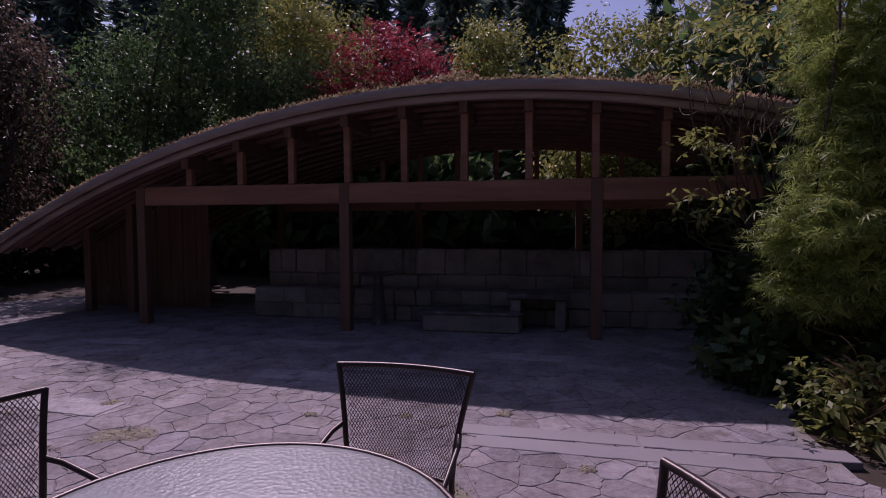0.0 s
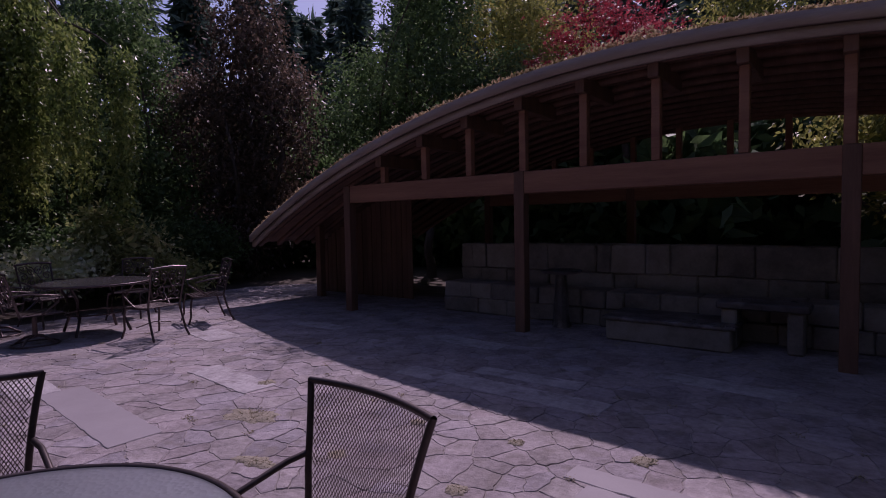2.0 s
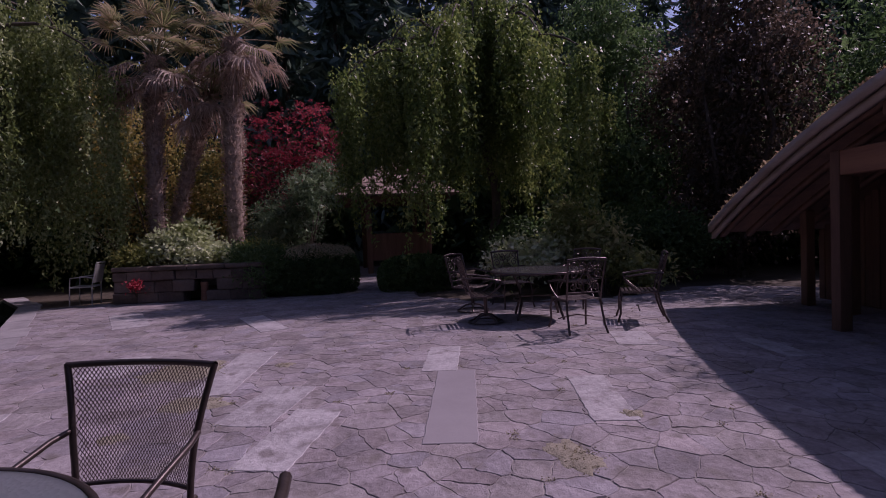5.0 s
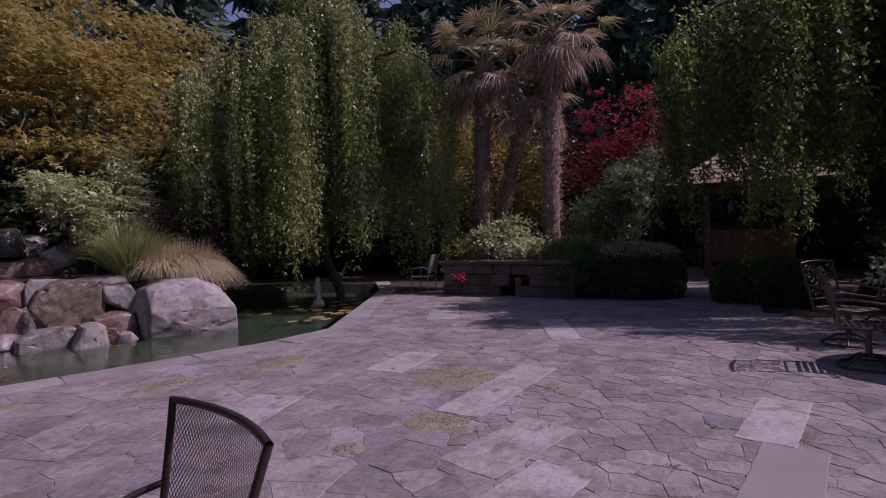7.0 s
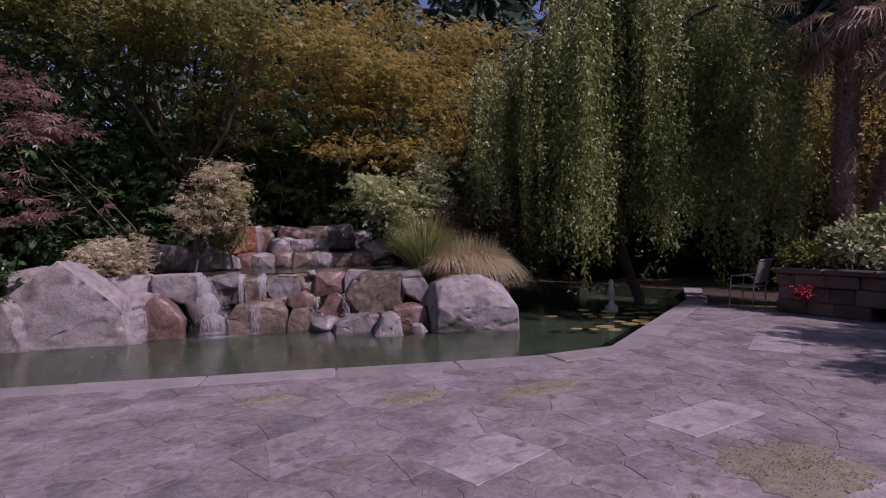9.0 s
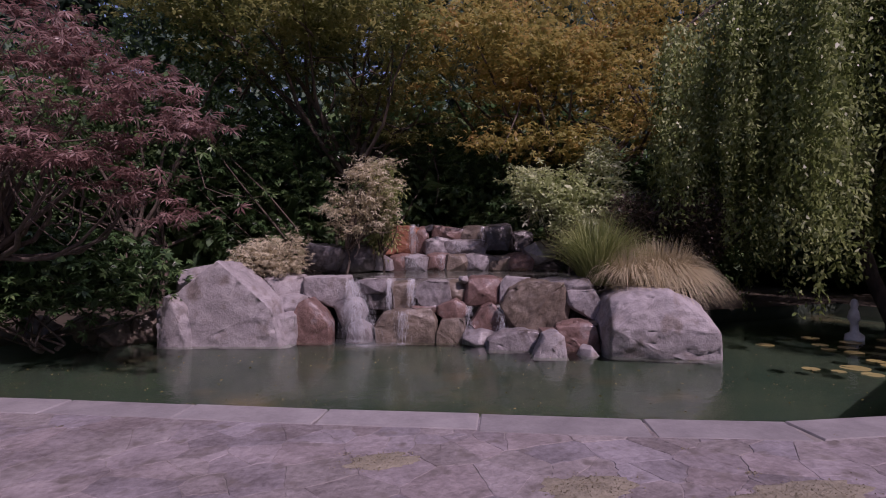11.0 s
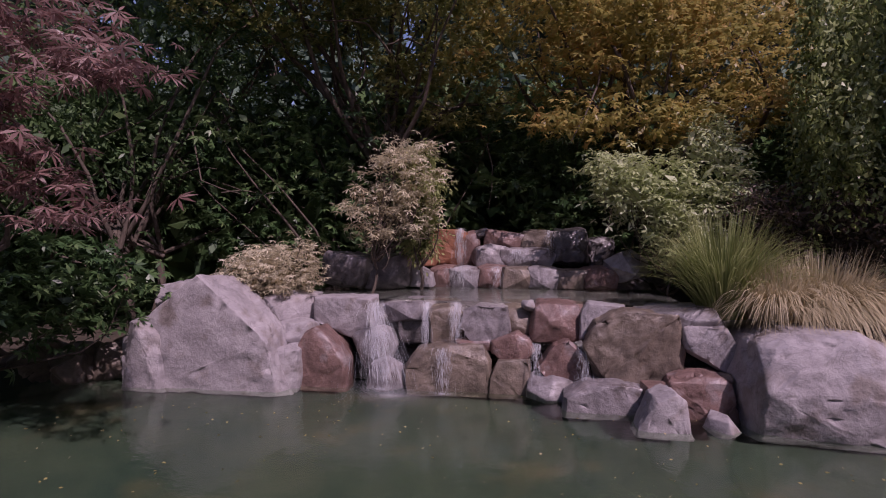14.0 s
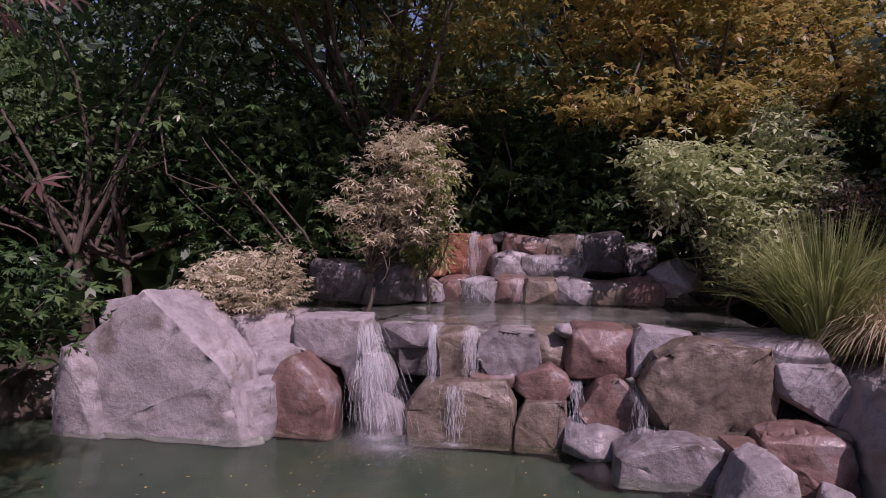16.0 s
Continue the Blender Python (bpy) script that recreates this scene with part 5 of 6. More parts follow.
gb.inputs["Roughness"].default_value, gb.inputs["Transmission Weight"].default_value, gb.inputs["IOR"].default_value = 0.38, 0.80, 1.45
gn = gt.nodes.new("ShaderNodeTexVoronoi")
gn.inputs["Scale"].default_value = 55.0
gc = gt.nodes.new("ShaderNodeTexCoord")
gt.links.new(gc.outputs["Object"], gn.inputs["Vector"])
gp = gt.nodes.new("ShaderNodeBump")
gp.inputs["Strength"].default_value, gp.inputs["Distance"].default_value = 0.25, 0.006
gt.links.new(gn.outputs["Distance"], gp.inputs["Height"])
gt.links.new(gp.outputs[0], gb.inputs["Normal"])

table = thing("patio_table", "round patio table with pebbled glass top and bronze rim", "table", at=pose(-0.585, 1.335, 0))
bm = bmesh.new()
bmesh.ops.create_cone(bm, cap_ends=True, segments=64, radius1=0.645, radius2=0.645, depth=0.008, matrix=pose(0, 0, 0.716))
part("glass_top", bm, GLASS, table, "pebbled frosted glass top")
ring = [(0.655 * math.cos(a), 0.655 * math.sin(a), 0.714) for a in np.linspace(0, 2 * math.pi, 65)]
tube_part("rim", ring, 0.013, FRAME_METAL, table, "dark metal rim")
for k in range(4):
    a = k * math.pi / 2 + 0.7
    ca, sa = math.cos(a), math.sin(a)
    tube_part("leg", [(0.62 * ca, 0.62 * sa, 0.70), (0.45 * ca, 0.45 * sa, 0.55), (0.32 * ca, 0.32 * sa, 0.35), (0.40 * ca, 0.40 * sa, 0.14), (0.52 * ca, 0.52 * sa, 0.0)], 0.014, FRAME_METAL, table)
tube_part("brace", [(0.33 * math.cos(a), 0.33 * math.sin(a), 0.36) for a in np.linspace(0, 2 * math.pi, 33)], 0.009, FRAME_METAL, table)

# ---- cast metal dining set ----
def scroll(cx, cz, r, turns, start, hand, y=0.0, n=14):
    return [(cx + hand * r * (1 - 0.75 * q) * math.cos(start + turns * 2 * math.pi * q), y, cz + r * (1 - 0.75 * q) * math.sin(start + turns * 2 * math.pi * q)) for q in np.linspace(0, 1, n)]


def cast_chair(at, swivel=False):
    label = "dark cast metal swivel armchair with scrolled back" if swivel else "dark cast metal armchair with scrolled back and slatted seat"
    c = thing("garden_chair", label, "chair", "cast metal chairs round the far table", at=at)

    def tilt(pts):
        return [(x, -0.24 - (z - 0.42) * 0.26 + y, z) for x, y, z in pts]
    for sgn in (-1, 1):
        tube_part("back_post", tilt([(0.23 * sgn, 0, 0.40), (0.235 * sgn, 0, 0.6), (0.245 * sgn, 0, 0.8), (0.25 * sgn, 0, 0.93), (0.27 * sgn, 0, 0.95)]), 0.014, IRON, c)
        tube_part("armrest", [(0.25 * sgn, -0.32, 0.68), (0.29 * sgn, -0.15, 0.69), (0.30 * sgn, 0.05, 0.66), (0.30 * sgn, 0.18, 0.64), (0.28 * sgn, 0.17, 0.56), (0.26 * sgn, 0.05, 0.46), (0.25 * sgn, 0.0, 0.42)], 0.013, IRON, c)
        if not swivel:
            tube_part("leg", [(0.24 * sgn, 0.22, 0.42), (0.255 * sgn, 0.25, 0.28), (0.25 * sgn, 0.25, 0.12), (0.27 * sgn, 0.29, 0.0)], 0.015, IRON, c)
            tube_part("leg", [(0.23 * sgn, -0.24, 0.42), (0.24 * sgn, -0.28, 0.25), (0.245 * sgn, -0.33, 0.1), (0.26 * sgn, -0.38, 0.0)], 0.015, IRON, c)
    tube_part("top_rail", tilt([(x, 0, 0.945 + 0.02 * math.cos(x * 6)) for x in np.linspace(-0.26, 0.26, 9)]), 0.017, IRON, c)
    tube_part("lower_rail", tilt([(x, 0, 0.52) for x in (-0.235, 0, 0.235)]), 0.01, IRON, c)
    pieces = []
    for sgn in (-1, 1):
        for cx, cz, r, st in ((0.06, 0.84, 0.07, 1.5), (0.07, 0.65, 0.075, 4.4), (0.165, 0.76, 0.065, 0.4), (0.16, 0.60, 0.055, 2.0), (0.17, 0.88, 0.05, 5.0)):
            pieces.append(tube_arrays(tilt(scroll(cx * sgn, cz, r, 1.3, st, sgn)), 0.008, 5))
        pieces.append(tube_arrays(tilt([(0.02 * sgn, 0, 0.52), (0.10 * sgn, 0, 0.66), (0.03 * sgn, 0, 0.78), (0.12 * sgn, 0, 0.93)]), 0.008, 5))
    tubes("back_scrollwork", pieces, IRON, c)
    for k in range(9):
        y = -0.23 + k * 0.055
        box_part("seat_slat", pose(0, y, 0.425 + 0.004 * math.cos(k)), 0.47, 0.036, 0.012, IRON, c, bevel=0.003)
    for sgn in (-1, 1):
        tube_part("seat_rail", [(0.235 * sgn, -0.25, 0.412), (0.24 * sgn, 0.0, 0.41), (0.24 * sgn, 0.23, 0.412)], 0.012, IRON, c)
    if swivel:
        tube_part("column", [(0, 0, 0.10), (0, 0, 0.25), (0, 0, 0.40)], 0.03, IRON, c)
        for k in range(4):
            a = k * math.pi / 2 + 0.6
            tube_part("foot", [(0, 0, 0.13), (0.12 * math.cos(a), 0.12 * math.sin(a), 0.11), (0.26 * math.cos(a), 0.26 * math.sin(a), 0.02)], 0.016, IRON, c)
        tube_part("foot_ring", [(0.26 * math.cos(a), 0.26 * math.sin(a), 0.02) for a in np.linspace(0, 2 * math.pi, 25)], 0.012, IRON, c)
    else:
        tube_part("stretcher", [(-0.25, 0.0, 0.16), (0, 0.0, 0.2), (0.25, 0.0, 0.16)], 0.009, IRON, c)
    return c


TX, TY = -7.15, 5.55
cast = cast_chair(facing(-5.98, 5.62, -0.98, 0.02))
copy_thing(cast, facing(-6.35, 6.75, -0.45, -0.9))
copy_thing(cast, facing(-8.35, 5.55, 0.98, 0.05))
copy_thing(cast, facing(-7.9, 6.55, 0.55, -0.8))
turning = cast_chair(facing(-6.95, 4.65, 0.1, 1.0), True)
copy_thing(turning, facing(-8.1, 4.75, 0.75, 0.65))
far_table = thing("garden_table", "round dark cast metal table with dark glass like top", "table", at=pose(TX, TY, 0.004))
bm = bmesh.new()
bmesh.ops.create_cone(bm, cap_ends=True, segments=48, radius1=0.70, radius2=0.71, depth=0.03, matrix=pose(0, 0, 0.715))
part("tabletop", bm, surface("dark_top", (0.03, 0.028, 0.03), (0.08, 0.075, 0.08), 5.0, 0.18, 0.05), far_table)
tube_part("rim", [(0.71 * math.cos(a), 0.71 * math.sin(a), 0.71) for a in np.linspace(0, 2 * math.pi, 49)], 0.016, IRON, far_table)
for k in range(4):
    a = k * math.pi / 2 + 0.5
    ca, sa = math.cos(a), math.sin(a)
    tube_part("leg", [(0.55 * ca, 0.55 * sa, 0.70), (0.42 * ca, 0.42 * sa, 0.5), (0.38 * ca, 0.38 * sa, 0.25), (0.48 * ca, 0.48 * sa, 0.0)], 0.02, IRON, far_table)
tube_part("brace", [(0.38 * math.cos(a), 0.38 * math.sin(a), 0.28) for a in np.linspace(0, 2 * math.pi, 25)], 0.012, IRON, far_table)

# ---- planter, bench, palms ----
PLANT = pose(-12.62, -2.45, 0, 0, 0, math.degrees(math.atan2(3.3, 0.62)))
block_wall("planter_wall", "dark stone planter wall with a small niche", PLANT @ pose(0, 0.2, 0), 3.4, 0.72, 0.4, 3, PLANTERSTONE, widths=(0.3, 0.6), open_at=(1.75, 2.25, 0.5))
block_wall("planter_wall", "dark stone end wall of the planter", PLANT @ pose(0.2, 0.4, 0, 0, 0, 90), 2.6, 0.72, 0.4, 2, PLANTERSTONE, widths=(0.5, 1.1))
cap = thing("planter_coping", "flat stone coping on the planter wall", "coping", at=PLANT)
for k in range(4):
    box_part("coping_stone", pose(0.42 + k * 0.85, 0.2, 0.775), 0.84, 0.50, 0.10, PLANTERSTONE, cap, bevel=0.02)
soil_bed = box_part("planter_soil", PLANT @ pose(1.9, 1.5, 0.34), 3.6, 2.2, 0.70, SOIL, None, bevel=0.05)
tagged(soil_bed, "dark raised soil in the stone planter", "soil")
stump = thing("carved_stump", "small reddish wooden stump standing in the planter niche", "stump", at=PLANT @ pose(2.0, 0.12, 0.0))
tubes("log", [tube_arrays([(0, 0, 0), (0.01, 0, 0.2), (0, 0.01, 0.42)], [0.09, 0.075, 0.085], 10)], TIMBER, stump)
# added backing; its near-black colour stands in for shade inside the opening
block_wall("niche_back", "added dark lining that paints shade into the planter niche", PLANT @ pose(1.7, 0.45, 0), 0.6, 0.7, 0.08, 2, ROCK_DARK)

bench = thing("garden_bench", "pale metal garden armchair beside the stone planter", "bench", at=facing(-12.75, -3.05, 0.05, -1.0))
for sgn in (-1, 1):
    tube_part("leg", [(0.27 * sgn, 0.24, 0.0), (0.27 * sgn, 0.22, 0.4), (0.27 * sgn, 0.2, 0.64), (0.27 * sgn, -0.1, 0.66), (0.27 * sgn, -0.26, 0.62)], 0.014, PALE_METAL, bench)
    tube_part("back_post", [(0.27 * sgn, -0.2, 0.0), (0.27 * sgn, -0.22, 0.45), (0.27 * sgn, -0.33, 0.95)], 0.014, PALE_METAL, bench)
box_part("seat", pose(0, 0.0, 0.43), 0.54, 0.46, 0.03, PALE_METAL, bench, bevel=0.008)
box_part("back_panel", pose(0, -0.285, 0.72, 12), 0.50, 0.02, 0.42, PALE_METAL, bench, bevel=0.006)
tube_part("top_rail", [(-0.27, -0.33, 0.95), (0, -0.335, 0.96), (0.27, -0.33, 0.95)], 0.018, PALE_METAL, bench)


def palm(label, base, head, seed, r=0.17, fans=46):
    """A fan palm: fibrous tapered trunk and a head of folded fans, the old ones hanging."""
    rng = np.random.default_rng(seed)
    root = thing("fan_palm", label, "palm", "palms in the planter", at=Matrix.Translation(base))
    h = np.array(head) - np.array(base)
    t = np.linspace(0, 1, 46)
    pts = h * t[:, None] + np.outer(np.sin(t * math.pi), [0.05, -0.06, 0])
    rad = r * (1.0 + 0.20 * t + 0.12 * np.sin(t * 160) + rng.normal(size=46) * 0.05)
    tubes("trunk", [tube_arrays(pts, rad, 14)], BARK_PALM, root)
    n = 1500
    q = rng.random(n) ** 0.6
    a = rng.uniform(0, 2 * math.pi, n)
    rr = np.interp(q, t, rad)
    c = h * q[:, None] + np.outer(np.sin(q * math.pi), [0.05, -0.06, 0]) + np.stack([rr * np.cos(a), rr * np.sin(a), 0 * a], 1)
    v, f = leaf_arrays(rng, c, np.stack([np.cos(a) * 0.5, np.sin(a) * 0.5, rng.normal(size=n) * 0.5 + 0.5], 1), 0.13, 0.03)
    part_data("fibre", mesh_arrays("fibre", v, f, G_PALM_DEAD), root)
    for k in range(fans):
        old = k < fans * 0.42
        a = rng.uniform(0, 2 * math.pi)
        rise = rng.uniform(-1.1, -0.45) if old else rng.uniform(-0.15, 1.1)
        ln = rng.uniform(0.75, 1.25)
        out = np.array([math.cos(a) * math.cos(rise), math.sin(a) * math.cos(rise), math.sin(rise)])
        hub = h + out * ln
        side = np.array([-math.sin(a), math.cos(a), 0])
        up = np.cross(out, side)
        bits = []
        blades = 26
        for j in range(blades):
            g = (j / (blades - 1) - 0.5) * 3.6
            d = out * math.cos(g) + side * math.sin(g)
            bl = rng.uniform(0.5, 0.72) * (0.75 + 0.25 * math.cos(g * 0.8))
            w = np.cross(d, up) * 0.014
            b0, b1 = hub, hub + d * bl * 0.6 + up * 0.03
            b2 = hub + d * bl - np.array([0, 0, bl * (0.35 if old else 0.18) * rng.uniform(0.5, 1.5)])
            fold = up * (0.012 if j % 2 else -0.012)
            vv = np.array([b0 - w * 0.3, b0 + w * 0.3, b1 + w + fold, b1 - w - fold, b2 + w * 0.2, b2 - w * 0.2])
            bits.append((vv, np.array([(0, 1, 2, 3), (3, 2, 4, 5)])))
        v, f = join_arrays(bits)
        frond = part_data("frond", mesh_arrays("frond", v, f, G_PALM_DEAD if old else G_PALM), root)
        tubes("stalk", [tube_arrays([h + out * 0.05, h + out * ln * 0.5 + np.array([0, 0, 0.02]), hub], [0.016, 0.012, 0.008], 5)], G_PALM, frond)
    return root


palm("tall fan palm with a shaggy trunk in the stone planter", (-14.3, -1.95, 0.6), (-14.4, -1.80, 6.1), 81, 0.17, 42)
palm("leaning fan palm with a shaggy trunk in the stone planter", (-14.9, -1.95, 0.6), (-14.9, -0.62, 5.3), 82, 0.14, 36)
palm("stout fan palm with a ringed trunk in the stone planter", (-13.9, 0.02, 0.6), (-14.1, 0.18, 6.5), 83, 0.19, 42)

broadleaf("flowering_shrub", "leafy shrub with pale blossoms in the planter", "shrub", (-13.3, -1.1, 0.65),
          [(-13.2, -1.3, 1.15, 0.6, 0.75, 0.42), (-13.4, -1.0, 1.5, 0.4, 0.45, 0.35), (-13.1, -0.4, 0.98, 0.5, 0.5, 0.25)], G_SILVER, 84, 170, 30, 0.24, (0.11, 0.06), 0.02, 14, 0.7, 0.0, 0.5, 3)
broadleaf("flowering_shrub", "low yellow green shrub in the planter", "shrub", (-13.2, -2.0, 0.65),
          [(-13.1, -2.0, 0.95, 0.5, 0.5, 0.3), (-13.2, 0.7, 0.95, 0.5, 0.5, 0.25)], G_YELLOW, 85, 120, 30, 0.22, (0.10, 0.04), 0.02, 10, 0.7, 0.0, 0.5, 3)
broadleaf("evergreen_shrub", "dark evergreen shrub over the planter wall", "shrub", (-12.6, 0.95, -0.05),
          [(-12.4, 0.9, 0.6, 0.55, 0.6, 0.55), (-12.9, 0.5, 0.95, 0.5, 0.5, 0.3)], G_DEEP, 86, 220, 36, 0.22, (0.08, 0.035), 0.03, 10, 0.8, 0.1, 0.6, 3)
broadleaf("red_flowers", "small red blossoms beside the planter wall", "flower", (-12.3, -1.85, -0.03),
          [(-12.25, -1.85, 0.42, 0.14, 0.18, 0.1)], BLOOM_RED, 87, 16, 8, 0.12, (0.05, 0.035), 0.006, 6, 0.8, -0.2)


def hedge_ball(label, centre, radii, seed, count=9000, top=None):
    rng = np.random.default_rng(seed)
    x, y, z = centre
    root = thing("clipped_hedge", label, "hedge", "clipped hedges", at=Matrix.Translation((x, y, -0.05)))
    d = unit(rng.normal(size=(count, 3)))
    p = d * (np.abs(d) ** 3).sum(1, keepdims=True) ** (-1 / 3) * np.array(radii)
    p *= 1 + 0.06 * np.array([noise.noise(Vector(q) * 1.6) for q in p])[:, None] - 0.10 * rng.random((count, 1)) ** 2
    p[:, 2] += z
    keep = p[:, 2] > 0.0
    v, f = leaf_arrays(rng, p[keep], d[keep] + rng.normal(size=(keep.sum(), 3)) * 0.6, 0.06, 0.03)
    part_data("foliage", mesh_arrays("foliage", v, f, G_DEEP), root)
    # sunlight on the hedge is painted in with straw coloured leaves along its top
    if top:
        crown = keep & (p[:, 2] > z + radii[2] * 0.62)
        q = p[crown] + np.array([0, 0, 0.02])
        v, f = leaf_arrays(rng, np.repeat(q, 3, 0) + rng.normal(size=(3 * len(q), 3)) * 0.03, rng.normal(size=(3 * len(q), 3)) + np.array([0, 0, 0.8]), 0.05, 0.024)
        part_data("clipped_top", mesh_arrays("clipped_top", v, f, top), root, "straw coloured leaves that paint sunlight on the top")
    pieces = [limb(rng, (0, 0, 0), (rng.normal() * 0.3, rng.normal() * 0.3, z + radii[2] * 0.5), 0.03, 0.008) for _ in range(7)]
    tubes("stems", pieces, BARK, root)
    inner = unit(rng.normal(size=(1500, 3))) * np.array(radii) * 0.8
    inner[:, 2] = np.maximum(inner[:, 2] + z, 0.02)
    v, f = leaf_arrays(rng, inner, rng.normal(size=(1500, 3)), 0.22, 0.12)
    part_data("inner_foliage", mesh_arrays("inner_foliage", v, f, G_DEEP), root)
    return root


hedge_ball("rounded clipped hedge with sunlight painted on its top in straw", (-12.7, 2.05, 0.52), (0.8, 0.95, 0.62), 88, 11000, G_STRAW)
hedge_ball("low dark clipped hedge beside the garden path", (-12.2, 4.4, 0.35), (0.7, 0.9, 0.5), 89, 8000)

# ---- pond ornaments ----
fountain = thing("pond_fountain", "small pale figure shaped fountain ornament standing in the pond", "fountain", at=pose(-12.2, -5.97, -0.7))
prof = [(0.16, 0.0), (0.15, 0.5), (0.07, 0.56), (0.06, 0.72), (0.10, 0.80), (0.08, 0.92), (0.05, 0.98), (0.07, 1.05), (0.05, 1.12), (0.012, 1.15)]
tubes("ornament", [tube_arrays([(0.01 * math.sin(z * 9), 0, z) for _, z in prof], [r for r, _ in prof], 14)], surface("pale_stone_ornament", (0.55, 0.52, 0.48), (0.80, 0.77, 0.73), 12.0, 0.7, 0.3), fountain)
rng_lily = random.Random(17)
pads = []
while len(pads) < 22:
    x, y, r = rng_lily.uniform(-13.2, -9.3), rng_lily.uniform(-6.4, -3.9), rng_lily.uniform(0.09, 0.19)
    clear = -2.16 - (-7.54 - x) * 0.427 - 0.45
    if y < clear and all(math.hypot(x - a, y - b) > r + c for a, b, c in pads) and (y > clear - 1.6 or rng_lily.random() < 0.2):
        pads.append((x, y, r))
for x, y, r in pads:
    bm = bmesh.new()
    c = bm.verts.new((0, 0, 0.002))
    rim = [bm.verts.new((r * math.cos(a), r * math.sin(a), 0.004 + 0.008 * rng_lily.random())) for a in np.linspace(0.15, 2 * math.pi - 0.15, 15)]
    for q in range(14):
        bm.faces.new((c, rim[q], rim[q + 1]))
    pad = part("lily_pad", bm, LILY)
    pad.matrix_basis = pose(x, y, WATER_Z + 0.004, 0, 0, rng_lily.uniform(0, 360))
    tagged(pad, "yellowing round lily pad floating on the pond", "lily pad", "lily pads")

rng_speck = np.random.default_rng(18)
pts = []
while len(pts) < 420:
    x, y = rng_speck.uniform(-9.5, 1.5), rng_speck.uniform(-8.2, -2.6)
    if inside_polygon(x, y, POND):
        pts.append((x, y, WATER_Z + 0.004))
v, f = leaf_arrays(rng_speck, np.array(pts), rng_speck.normal(size=(420, 3)) * np.array([1, 1, 0.03]), 0.032, 0.016, 0.02)
tagged(part_data("floating_leaves", mesh_arrays("floating_leaves", v, f, LILY)), "small fallen leaves drifting on the pond", "leaves", kind="stuff")

# ---- gazebo ----
gazebo = thing("gazebo", "small timber garden shelter with shingled hip roof", "gazebo", at=pose(-19.0, 4.62, 0))
GH, GZ, GA = 2.08, 2.62, 3.95
for k in range(4):
    for c in range(9):
        a0, a1 = c / 9, (c + 1.12) / 9
        h0, h1 = GH * (1 - a0 * 0.97), GH * (1 - min(1, a1) * 0.97)
        z0, z1 = GZ + (GA - GZ) * a0, GZ + (GA - GZ) * min(1, a1)
        bm = bmesh.new()
        vs = [bm.verts.new(p) for p in ((h0, -h0, z0 + 0.03), (h0, h0, z0 + 0.03), (h1, h1, z1 + 0.005), (h1, -h1, z1 + 0.005), (h0, -h0, z0), (h0, h0, z0), (h1, h1, z1 - 0.02), (h1, -h1, z1 - 0.02))]
        for q in ((0, 1, 2, 3), (7, 6, 5, 4), (0, 4, 5, 1), (1, 5, 6, 2), (3, 2, 6, 7), (0, 3, 7, 4)):
            bm.faces.new([vs[j] for j in q])
        bmesh.ops.rotate(bm, verts=bm.verts, cent=(0, 0, 0), matrix=Matrix.Rotation(k * math.pi / 2, 3, "Z"))
        part("shingle_course", bm, SHINGLE, gazebo)
for sx in (-1, 1):
    for sy in (-1, 1):
        box_part("post", pose(1.6 * sx, 1.0 * sy, 1.3), 0.18, 0.18, 2.6, TIMBER_DARK, gazebo)
    box_part("beam", pose(1.6 * sx, 0, 2.5), 0.16, 3.6, 0.2, TIMBER_DARK, gazebo)
    box_part("beam", pose(0, 1.0 * sx, 2.5), 3.2, 0.14, 0.18, TIMBER_DARK, gazebo)
    box_part("rail", pose(1.6 * sx, 0, 0.9), 0.08, 1.9, 0.9, TIMBER_DARK, gazebo)
box_part("floor_slab", pose(0, 0, -0.02), 3.6, 3.6, 0.1, KERB, gazebo)

# plants beside the far table
broadleaf("hydrangea", "hydrangea with fading white blossoms behind the table", "shrub", (-9.6, 6.2, -0.05),
          [(-9.6, 6.1, 0.75, 0.5, 0.6, 0.4), (-9.9, 6.9, 0.9, 0.5, 0.5, 0.4)], G_SILVER, 90, 80, 26, 0.24, (0.10, 0.06), 0.02, 10, 0.7, 0.0, 0.5, 3)
broadleaf("hydrangea", "leafy green shrub behind the cast metal chairs", "shrub", (-9.5, 7.8, -0.05),
          [(-9.6, 7.8, 0.9, 0.6, 0.6, 0.7), (-9.2, 8.5, 0.5, 0.6, 0.6, 0.4), (-10.2, 7.4, 1.3, 0.5, 0.5, 0.6)], G_GRASS, 91, 130, 28, 0.26, (0.12, 0.05), 0.02, 12, 0.7, 0.2, 0.5, 3)
broadleaf("evergreen_shrub", "dark evergreen shrub bordering the terrace", "shrub", (-11.0, 8.4, -0.05),
          [(-11.2, 8.4, 0.9, 1.0, 1.2, 0.9), (-11.0, 10.2, 0.9, 1.0, 1.2, 0.9), (-12.0, 7.0, 0.8, 1.0, 1.0, 0.8)], G_DEEP, 92, 420, 34, 0.35, (0.11, 0.05), 0.04, 12, 0.8, 0.2, 0.5, 3)
